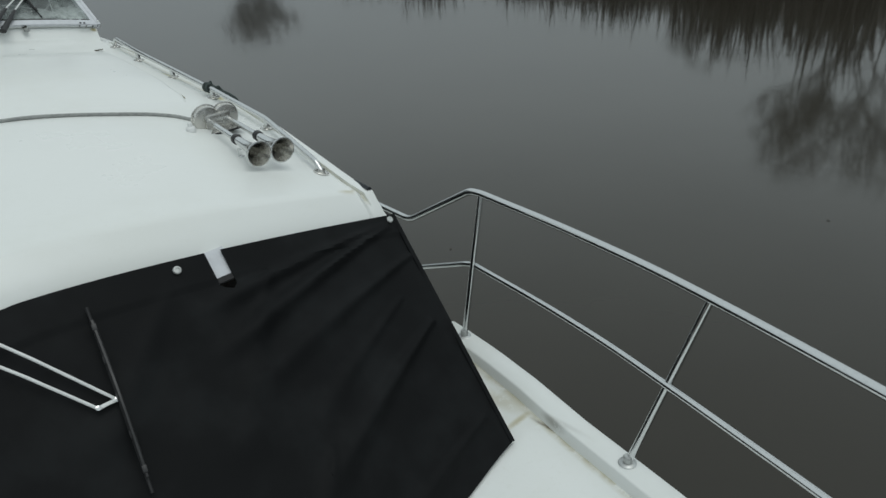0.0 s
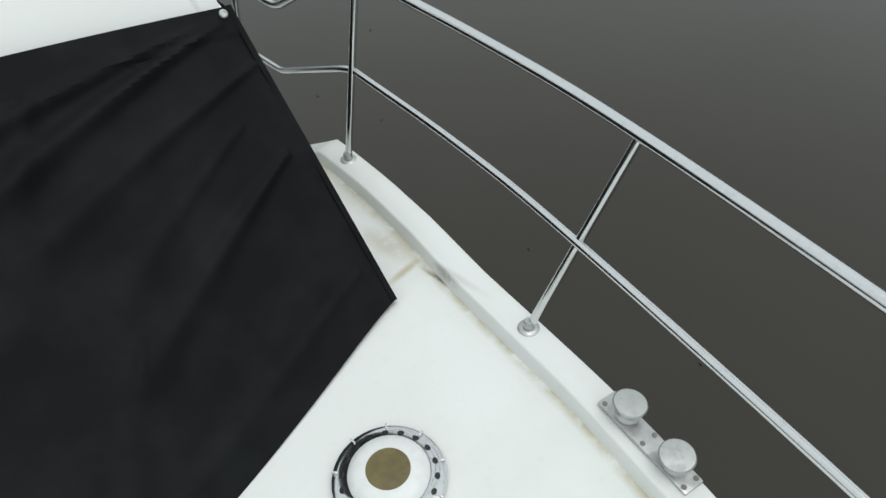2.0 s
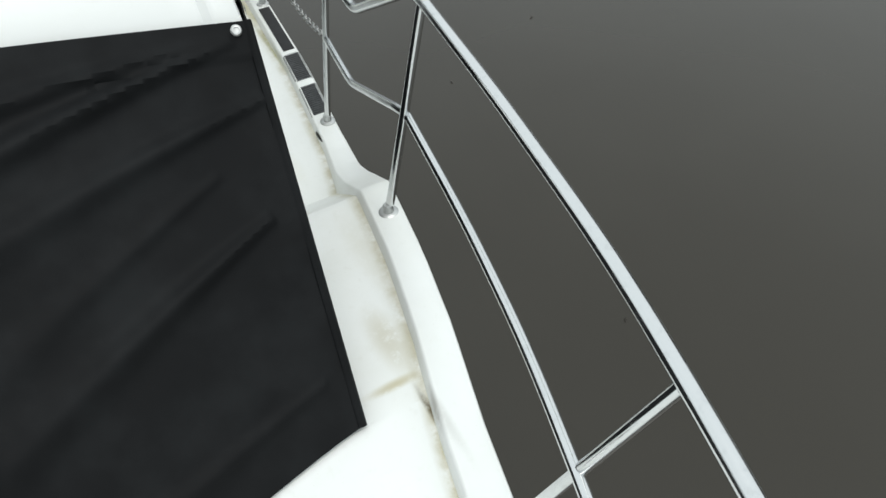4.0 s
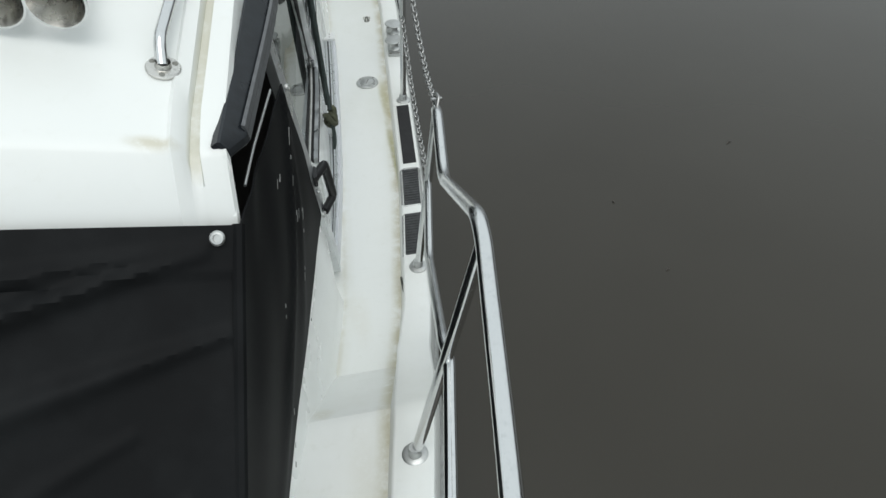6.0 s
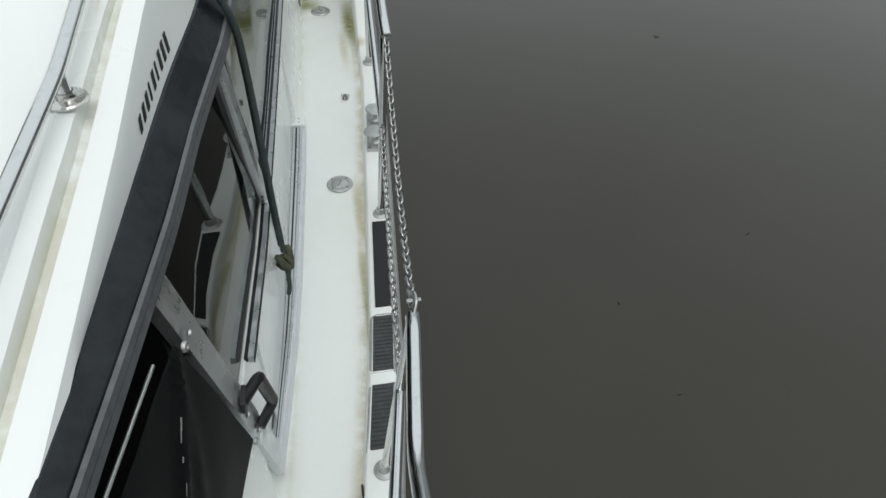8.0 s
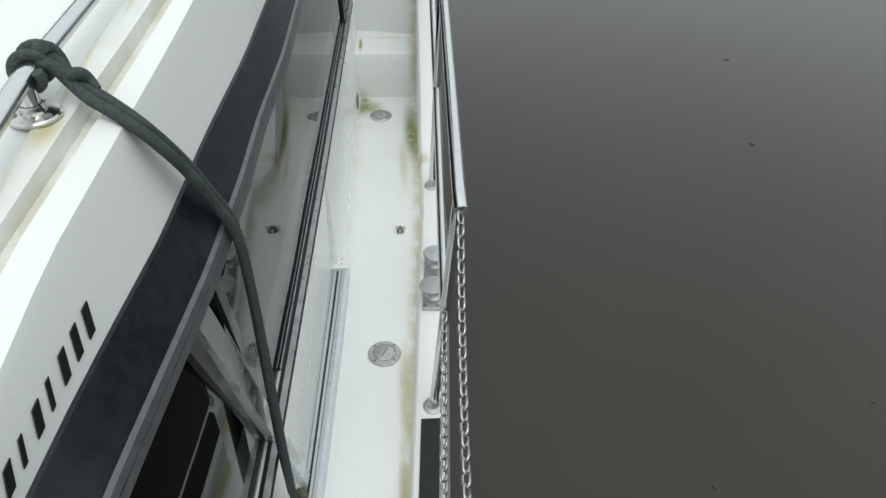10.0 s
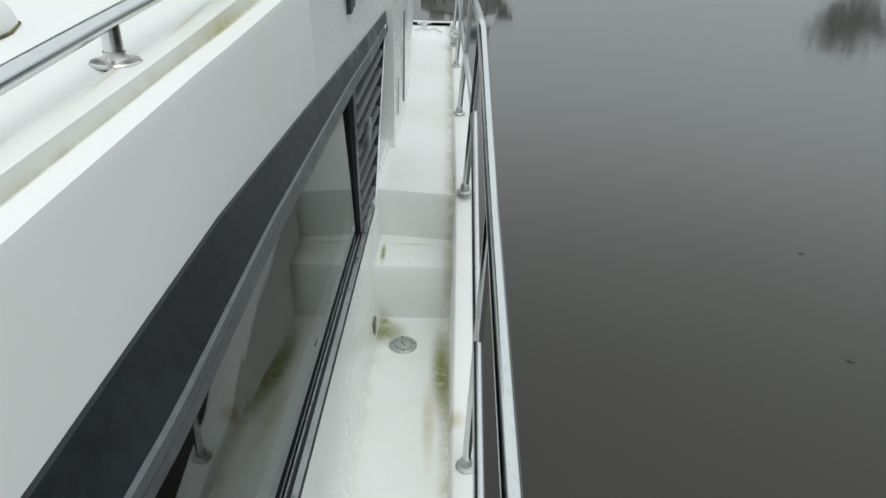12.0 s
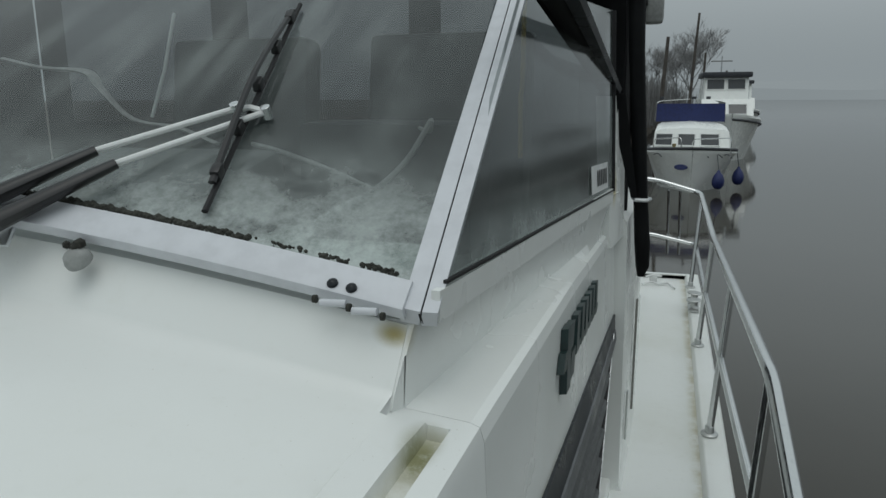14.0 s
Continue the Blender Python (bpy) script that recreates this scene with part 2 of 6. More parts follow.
def glass(name, tint, fogged=0.0, ior=1.5, veil=0.0, gloss=(1, 1, 1), blur=0.015, low_at=(-0.70, 0.96, 1.40), low_size=(1.3, 0.5, 0.20)):
    k = Nodes(name)
    k.n.remove(k.b)
    clear = k.n.new("ShaderNodeBsdfTransparent")
    clear.inputs[0].default_value = (*tint, 1)
    shine = k.n.new("ShaderNodeBsdfGlossy")
    shine.inputs["Roughness"].default_value = blur
    shine.inputs["Color"].default_value = (*gloss, 1)
    f = k.n.new("ShaderNodeLayerWeight")
    f.inputs["Blend"].default_value = 0.5
    f0 = ((ior - 1) / (ior + 1)) ** 2
    amount = k.calc("ADD", k.calc("MULTIPLY", k.calc("POWER", f.outputs["Facing"], 5.0), 1 - f0), f0)
    m = k.n.new("ShaderNodeMixShader")
    k.l.new(amount, m.inputs[0])
    k.l.new(clear.outputs[0], m.inputs[1])
    k.l.new(shine.outputs[0], m.inputs[2])
    last = m.outputs[0]
    if fogged or veil:
        mist = k.n.new("ShaderNodeBsdfDiffuse")
        mist.inputs[0].default_value = (0.62, 0.68, 0.66, 1)
        drops = k.ramp(k.noise(120, 4, 0.7), 0.30, 0.80, 0.78, 1.0)
        blots = k.ramp(k.noise(13, 6, 0.72), 0.34, 0.62, 0.25, 1.0)
        runs = k.calc("MULTIPLY", k.ramp(k.noise(16, 5, 0.6, stretch=(1.0, 0.10, 0.10)), 0.38, 0.70), k.ramp(k.noise(2.2, 4, 0.65), 0.38, 0.66, 0.15, 1.0))
        low = k.calc("MULTIPLY", k.spot(low_at, low_size, 1.15), blots)
        amount = k.calc("MULTIPLY", k.calc("ADD", k.calc("MULTIPLY", runs, 0.26), low), k.calc("MULTIPLY", drops, fogged))
        m2 = k.n.new("ShaderNodeMixShader")
        k.l.new(k.calc("MINIMUM", k.calc("ADD", amount, k.calc("MULTIPLY", k.ramp(k.noise(3.5, 4), 0.3, 0.7, 0.7, 1.3), veil)), 0.8), m2.inputs[0])
        k.l.new(last, m2.inputs[1])
        k.l.new(mist.outputs[0], m2.inputs[2])
        last = m2.outputs[0]
    k.l.new(last, k.n["Material Output"].inputs[0])
    k.mat.surface_render_method = "BLENDED"
    return k.mat


PANE = glass("tinted window glass", (0.20, 0.20, 0.21), ior=1.45, gloss=(0.64, 0.66, 0.645))
SIDEPANE = glass("misted side glass", (0.55, 0.58, 0.58), 0.34, veil=0.03, blur=0.10, low_at=(-0.22, 1.20, 1.40), low_size=(0.4, 0.72, 0.10))
FOGPANE = glass("misted windscreen glass", (0.58, 0.62, 0.62), 0.72, veil=0.05, blur=0.05)
FRAME = plain("white anodised frame", (0.60, 0.615, 0.645), 0.38, 30, 0.10)
SEATDARK = plain("dark seat cover", (0.028, 0.034, 0.035), 0.8, 10, 0.3)
FARGLASS = plain("far window glass", (0.04, 0.045, 0.05), 0.12, 3, 0.2)


def water_material():
    k = Nodes("river water", 0.065)
    k.color(k.mix(k.ramp(k.noise(0.35, 3), 0.35, 0.65), (0.0260, 0.0225, 0.0160), (0.0305, 0.0270, 0.0200)))
    k.b.inputs["IOR"].default_value = 1.415
    k.bump(k.calc("ADD", k.calc("ADD", k.noise(0.9, 3), k.calc("MULTIPLY", k.noise(5, 2), 0.15)), k.calc("MULTIPLY", k.noise(38, 2), 0.022)), 0.10, 0.02)
    return k.mat


WATER = water_material()
BANK = plain("wet winter bank", (0.060, 0.050, 0.038), 0.95, 1.5, 0.5, 0.6)
TWIG = plain("bare winter twigs", (0.075, 0.066, 0.058), 0.95, 3, 0.35)
LEAF = plain("dry leaf", (0.22, 0.21, 0.17), 0.9, 120, 0.4, 0.6)
# The mist is put into these paler tree, twig and bank colours.
PALEDTREE = plain("tree paled for mist", (0.34, 0.34, 0.34), 1.0, 0.4, 0.15)
PALEDTWIG = plain("bare twigs paled for mist", (0.22, 0.215, 0.208), 0.95, 3, 0.3)
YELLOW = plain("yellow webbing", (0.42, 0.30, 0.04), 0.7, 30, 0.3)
HAZETONE = plain("far bank paled for mist", (0.20, 0.20, 0.198), 1.0, 0.4, 0.15)
PALEDFAR = plain("far trees paled for mist", (0.19, 0.19, 0.188), 1.0, 0.2, 0.2)


# Emission carries the grey of the mist, so the backdrop glows by itself.
def mist_glow_material():
    k = Nodes("glowing far mist", 1.0, color=(0.02, 0.02, 0.02))
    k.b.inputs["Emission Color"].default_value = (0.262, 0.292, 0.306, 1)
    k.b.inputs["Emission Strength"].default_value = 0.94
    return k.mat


MISTGLOW = mist_glow_material()


# ---------------------------------------------------------------- mesh helpers
def part(name, bm, material, parent=None, label="", sharp=40):
    me = bpy.data.meshes.new(name)
    bmesh.ops.recalc_face_normals(bm, faces=bm.faces)
    bm.to_mesh(me)
    bm.free()
    for m in material if isinstance(material, (list, tuple)) else [material]:
        me.materials.append(m)
    me.shade_smooth()
    me.set_sharp_from_angle(angle=radians(sharp))
    ob = new(name, me)
    if parent is not None:
        ob.parent = parent
        ob.matrix_parent_inverse = parent.matrix_basis.inverted()
    if label:
        ob["label"] = label
    return ob


def thing(name, at, label, category, group="", kind=""):
    ob = new(name)
    ob.empty_display_size = 0.05
    ob.matrix_basis = Matrix.Translation(at)
    return tagged(ob, label, category, group, kind)


def box(bm, centre, size, bevel=0.003, turn=None, segments=2):
    got = bmesh.ops.create_cube(bm, size=1.0, matrix=Matrix.Translation(centre) @ (turn or Matrix()) @ Matrix.Diagonal((*size, 1)))
    if bevel:
        edges = list({e for v in got["verts"] for e in v.link_edges})
        bmesh.ops.bevel(bm, geom=edges, offset=bevel, segments=segments, affect="EDGES", profile=0.6)
    return bm


def boxed(centre, size, bevel=0.003, turn=None):
    return box(bmesh.new(), centre, size, bevel, turn)


def glide(points, steps=8):
    """Catmull-Rom through the points."""
    p = [Vector(q) for q in points]
    p = [p[0] * 2 - p[1], *p, p[-1] * 2 - p[-2]]
    out = []
    for a, b, c, d in zip(p, p[1:], p[2:], p[3:]):
        for i in range(steps):
            t = i / steps
            out.append(0.5 * (2 * b + (c - a) * t + (2 * a - 5 * b + 4 * c - d) * t * t + (3 * b - a - 3 * c + d) * t ** 3))
    return out + [p[-2]]


def rounded(points, r=0.05, steps=6):
    """A polyline whose corners are bent to the radius r, as a tube is."""
    p = [Vector(q) for q in points]
    out = [p[0]]
    for a, b, c in zip(p, p[1:], p[2:]):
        u, v = (a - b), (c - b)
        k = min(r, u.length * 0.45, v.length * 0.45)
        s, e = b + u.normalized() * k, b + v.normalized() * k
        for i in range(steps + 1):
            t = i / steps
            out.append((1 - t) ** 2 * s + 2 * t * (1 - t) * b + t * t * e)
    return out + [p[-1]]


def tube(bm, points, r, n=10, flat=1.0):
    """A round bar along the points; r may be a list."""
    p = [Vector(q) for q in points]
    rs = r if isinstance(r, (list, tuple)) else [r] * len(p)
    rings, side = [], None
    for i, q in enumerate(p):
        d = (p[min(i + 1, len(p) - 1)] - p[max(i - 1, 0)]).normalized()
        if side is None:
            side = d.cross(Vector((0, 0, 1)) if abs(d.z) < 0.9 else Vector((1, 0, 0))).normalized()
        side = (side - d * side.dot(d)).normalized()
        up = d.cross(side)
        rings.append([bm.verts.new(q + rs[i] * (math.cos(a) * side + flat * math.sin(a) * up)) for a in (2 * math.pi * k / n for k in range(n))])
    for a, b in zip(rings, rings[1:]):
        for k in range(n):
            bm.faces.new((a[k], a[(k + 1) % n], b[(k + 1) % n], b[k]))
    bm.faces.new(rings[0][::-1])
    bm.faces.new(rings[-1])
    return bm


def tubed(points, r, n=10, flat=1.0):
    return tube(bmesh.new(), points, r, n, flat)


def lathe(bm, profile, m=None, n=24):
    """Turn (r, z) pairs round the z axis of m."""
    m = m or Matrix()
    rings = []
    for r, z in profile:
        if r < 1e-6:
            rings.append([bm.verts.new(m @ Vector((0, 0, z)))])
        else:
            rings.append([bm.verts.new(m @ Vector((r * math.cos(2 * math.pi * k / n), r * math.sin(2 * math.pi * k / n), z))) for k in range(n)])
    for a, b in zip(rings, rings[1:]):
        for k in range(n):
            q = [a[k % len(a)], a[(k + 1) % n % len(a)], b[(k + 1) % n % len(b)], b[k % len(b)]]
            q = list(dict.fromkeys(q))
            if len(q) > 2:
                bm.faces.new(q)
    return bm


def lathed(profile, m=None, n=24):
    return lathe(bmesh.new(), profile, m, n)


def loft(bm, rows, closed=False):
    made = [[bm.verts.new(q) for q in row] for row in rows]
    for a, b in zip(made, made[1:]):
        n = len(a)
        for k in range(n if closed else n - 1):
            q = (a[k], a[(k + 1) % n], b[(k + 1) % n], b[k])
            if len({v.co.to_tuple(6) for v in q}) > 2:
                bm.faces.new(q)
    return made


def lofted(rows, closed=False, ends=False):
    bm = bmesh.new()
    made = loft(bm, rows, closed)
    if ends and closed:
        bm.faces.new(made[0][::-1])
        bm.faces.new(made[-1])
    bmesh.ops.remove_doubles(bm, verts=bm.verts, dist=1e-5)
    return bm


def quad_prism(bm, corners, depth):
    """A plate with four (or more) corners and a thickness vector."""
    a = [bm.verts.new(c) for c in corners]
    b = [bm.verts.new(Vector(c) + Vector(depth)) for c in corners]
    bm.faces.new(a)
    bm.faces.new(b[::-1])
    n = len(a)
    for k in range(n):
        bm.faces.new((a[k], b[k], b[(k + 1) % n], a[(k + 1) % n]))
    return bm


def table(pairs):
    ys, vs = [p[0] for p in pairs], [p[1] for p in pairs]
    return lambda y: float(np.interp(y, ys, vs))


def span(a, b, step):
    n = max(1, round((b - a) / step))
    return [a + (b - a) * i / n for i in range(n + 1)]


# ---------------------------------------------------------------- lines of the boat (y runs aft, x to port)
MID = -1.65                                    # centreline
cabin_x = table([(-2.65, -0.47), (-2.17, -0.397), (-1.9, -0.335), (-1.6, -0.285), (-1.34, -0.236), (-0.78, -0.194), (-0.28, -0.173), (0.38, -0.146), (1.55, -0.104), (2.86, -0.048), (5.1, -0.05)])
curb_x = table([(-5.5, -1.65), (-5.2, -1.33), (-4.8, -1.07), (-4.2, -0.77), (-3.62, -0.555), (-3.25, -0.442), (-2.77, -0.330), (-2.5, -0.252), (-2.23, -0.188), (-1.95, -0.142), (-1.6, -0.098), (-1.37, -0.047), (-0.8, 0.028), (-0.3, 0.066), (0.19, 0.103), (0.68, 0.140), (1.32, 0.157), (1.8, 0.165), (3.2, 0.195), (4.6, 0.222), (5.1, 0.225)])
deck_z = table([(-5.5, 0.40), (-3.3, 0.33), (-2.65, 0.30), (-1.925, 0.273), (-1.905, 0.268), (-1.592, 0.0), (5.1, 0.0)])
curb_z = table([(-5.5, 0.46), (-3.03, 0.362), (-2.05, 0.315), (-1.93, 0.305), (-1.85, 0.25), (-1.7, 0.15), (-1.55, 0.075), (-1.4, 0.035), (0.95, 0.03), (1.02, 0.045), (1.1, 0.10), (1.78, 0.465), (5.1, 0.47)])
rim_x = table([(-1.95, -0.345), (-1.75, -0.345), (-1.25, -0.308), (-0.9, -0.291), (-0.5, -0.263), (-0.1, -0.241), (0.35, -0.211), (0.8, -0.190), (0.95, -0.181), (1.5, -0.151), (2.3, -0.122)])     # top edge of the fascia
rim_z = table([(-1.88, 1.030), (-1.66, 1.066), (-0.93, 1.197), (-0.2, 1.246), (0.28, 1.274), (0.95, 1.300), (1.5, 1.305), (2.2, 1.270)])
roof_z = table([(-1.88, 1.050), (-1.66, 1.088), (-1.2, 1.164), (-0.7, 1.225), (-0.23, 1.251), (0.24, 1.277), (0.64, 1.304), (0.80, 1.313), (0.85, 1.321), (0.872, 1.331), (0.917, 1.393), (1.4, 1.395)])
camber = table([(-1.88, 0.155), (-1.4, 0.125), (0.0, 0.09), (0.9, 0.064)])
trim_top = table([(-1.84, -0.357), (-1.4, -0.318), (-1.16, -0.297), (-1.04, -0.286), (-0.92, -0.273), (-0.755, -0.252), (-0.55, -0.240), (-0.27, -0.218), (0.26, -0.199), (0.8, -0.176), (1.14, -0.158), (2.35, -0.108)])
trim_top_z = table([(-1.84, 1.046), (-1.5, 1.054), (-1.0, 1.077), (-0.5, 1.090), (0.2, 1.093), (1.2, 1.050), (2.3, 1.0)])
trim_low = table([(-1.84, -0.322), (-1.5, -0.282), (-1.275, -0.257), (-1.04, -0.240), (-0.9, -0.224), (-0.74, -0.206), (-0.53, -0.193), (-0.32, -0.188), (-0.076, -0.172), (0.35, -0.167), (1.15, -0.138), (1.66, -0.116), (2.35, -0.098)])
trim_low_z = table([(-1.84, 0.995), (-1.4, 0.985), (0.38, 0.978), (1.3, 0.965), (2.3, 0.925)])
SILL = 0.47


round_off = table([(-1.9, 1.36), (-1.3, 1.95)])


def flip(rows):
    return [[(2 * MID - x, y, z) for x, y, z in row] for row in rows]


def roof_at(x, y):
    w = rim_x(y) - 0.09 - MID
    return roof_z(y) + camber(y) * w * w * (1 - abs((x - MID) / w) ** round_off(y))


def add_grime(ob, fn):
    a = ob.data.attributes.new("grime", "FLOAT", "POINT")
    for i, v in enumerate(ob.data.vertices):
        a.data[i].value = fn(v.co)


# deck: the side deck with its ramp and steps, the foredeck
ys = sorted({*span(-2.65, -1.95, 0.07), *span(-1.905, -1.60, 0.03), -1.925, -1.592, *span(-1.58, 1.605, 0.06), -1.945, -1.915})


def deck_row(y, z, extra=0.0):
    a, b = cabin_x(y) - 0.05, curb_x(y) + 0.012
    near = [0.0, 0.05, 0.062, 0.076, 0.10]
    xs = [a + d for d in near] + [a + 0.10 + (b - a - 0.175) * k / 9 for k in range(1, 10)] + [b - d for d in (0.060, 0.046, 0.034, 0.024, 0.015, 0.006, 0.0)]
    return [(x, y + extra * (b - x) / (b - a), z) for x in xs]


rows = [deck_row(y, deck_z(y)) for y in ys]
rows += [deck_row(1.622, 0.004), deck_row(1.632, 0.19), deck_row(1.642, 0.214), deck_row(1.668, 0.22), deck_row(1.80, 0.222, 0.05), deck_row(1.815, 0.236, 0.05),
         deck_row(1.812, 0.40, 0.05), deck_row(1.822, 0.424, 0.05), deck_row(1.845, 0.432, 0.05)]
rows += [deck_row(y, 0.432) for y in span(1.95, 5.1, 0.1)]
deck = tagged(part("deck", lofted(rows), DECK, sharp=26), "white moulded side deck with ramp and steps, stained green", "deck", kind="structure")
add_grime(deck, lambda c: max(0.0, 1 - max(0.0, curb_x(c.y) - c.x) / 0.036, 0.45 * (1 - abs(c.x - cabin_x(c.y) - 0.012) / 0.02) if -1.6 < c.y < 1.6 else 0.0))
deck_2 = tagged(part("deck_starboard", lofted(flip(rows)), DECK, sharp=50), "white moulded side deck along the far side", "deck", kind="structure")
add_grime(deck_2, lambda c: 0.0)

rows = []
for y in span(-5.45, -2.65, 0.07):
    b = curb_x(y) + 0.012
    half = [d for d in (0.0, 0.010, 0.018, 0.028, 0.040) if d < b - MID] + [0.04 + max(0.01, b - MID - 0.04) * k / 18 for k in range(1, 19)]
    xs = [b - d for d in half] + [2 * MID - b + d for d in half[-2::-1]]
    rows.append([(x, y, deck_z(y) + 0.012 * math.sin(math.pi * (b - x) / (2 * (b - MID)))) for x in xs])
foredeck = tagged(part("foredeck", lofted(rows), DECK), "white moulded foredeck with brown dirt at its edge", "deck", kind="structure")
add_grime(foredeck, lambda c: max(0.0, 1.1 - max(0.0, curb_x(c.y) - c.x) / 0.022))

# raised edge round the deck, and the topsides below it
edge, side = [], []
for y in [*span(-5.5, -2.1, 0.1), *span(-2.05, -1.3, 0.03), *span(-1.25, 0.9, 0.08), *span(0.94, 1.85, 0.03), *span(1.95, 5.1, 0.15)]:
    x, z, d = curb_x(y), curb_z(y), deck_z(y) if y < 1.6 else 0.43
    d = min(d, 0.0 if -1.6 < y < 1.90 else d)
    slope = (curb_x(y + 0.05) - curb_x(y - 0.05)) / 0.1
    w = table([(-2.2, 0.104), (-1.75, 0.112), (-1.3, 0.092), (5, 0.088)])(y) * math.hypot(1, min(slope, 1.5))
    edge.append([(x - 0.002, y, d - 0.01), (x + 0.006, y, d + 0.008), (x + 0.012, y, z - 0.005), (x + 0.015, y, z - 0.001), (x + 0.020, y, z), (x + w - 0.01, y, z), (x + w, y, z - 0.004), (x + w + 0.004, y, z - 0.016)])
    side.append([(x + w + 0.004, y, z - 0.016), (x + w + 0.01, y, z - 0.05), (x + w + 0.012, y, z - 0.09), (x + w - 0.01, y, z - 0.12), (x + w - 0.05, y, -0.5), (x + w - 0.14, y, -1.0), (x + w - 0.25, y, -1.5)])
tagged(part("coaming_port", lofted(edge), COAMING, sharp=50), "white moulded coaming round the deck edge", "coaming", kind="structure")
tagged(part("coaming_starboard", lofted(flip(edge)), COAMING, sharp=50), "white moulded coaming along the far side", "coaming", kind="structure")
bm = lofted(side)
loft(bm, flip(side))
loft(bm, [side[-1], flip([side[-1]])[0]])
tagged(part("hull", bm, HULL), "white boat hull lying in the river", "hull", kind="structure")
tagged(part("rubbing_strake", tubed([(r[3][0] + 0.012, r[3][1], r[3][2] - 0.04) for r in side], 0.02, 8), PADGREY), "pale grey rubbing strake along the hull", "trim", kind="structure")
bm = quad_prism(bmesh.new(), [(curb_x(5.1) + 0.09, 5.1, 0.46), (2 * MID - curb_x(5.1) - 0.09, 5.1, 0.46), (2 * MID - curb_x(5.1) - 0.09, 5.1, -1.4), (curb_x(5.1) + 0.09, 5.1, -1.4)], (0, 0.04, 0))
tagged(part("transom", bm, HULL), "white transom closing the stern", "hull", kind="structure")

# cabin side: a white lower wall below the windows
low = []
for y in [*span(-2.54, -1.4, 0.09), *span(-1.3, 0.3, 0.1), 0.335, 0.36, *span(0.4, 2.35, 0.1)]:
    x = cabin_x(y)
    inset = table([(-1.3, 0.0), (-1.2, 1.0), (0.335, 1.0), (0.36, 0.0)])(y)     # room for the door track
    top = table([(-2.66, 0.40), (-1.45, 0.44), (-1.15, SILL), (3, SILL)])(y)
    base = 0.0 if y > -1.6 else deck_z(y)
    base = min(base, top - 0.06)
    low.append([(x + 0.015 - 0.040 * inset, y, base - 0.02), (x + 0.003 - 0.031 * inset, y, base + 0.012), (x - 0.004 - 0.024 * inset, y, base + 0.05), (x - 0.026, y, top - 0.004), (x - 0.030, y, top), (x - 0.085, y, top), (x - 0.085, y, base - 0.02)])
wall_port = tagged(part("wall_port", lofted(low, closed=True, ends=True), CABIN, sharp=35), "white lower cabin side below the windows", "wall", kind="structure")
tagged(part("wall_starboard", lofted(flip(low), closed=True, ends=True), CABIN, sharp=35), "white lower cabin side on the far side", "wall", kind="structure")

# cabin side aft, beside the cockpit, full height
aft = []
for y in span(2.3, 4.6, 0.1):
    x = cabin_x(y)
    t = table([(2.3, 1.30), (2.6, 1.30), (4.6, 1.22)])(y)
    aft.append([(x + 0.012, y, 0.425), (x, y, 0.45), (x - 0.006, y, 0.95), (x - 0.012, y, t - 0.02), (x - 0.03, y, t), (x - 0.10, y, t), (x - 0.10, y, 0.425)])
wall_aft = tagged(part("wall_aft", lofted(aft, closed=True, ends=True), CABIN, sharp=35), "white cockpit side with a narrow door seam", "wall", kind="structure")
tagged(part("wall_aft_starboard", lofted(flip(aft), closed=True, ends=True), CABIN, sharp=35), "white cockpit side on the far side", "wall", kind="structure")

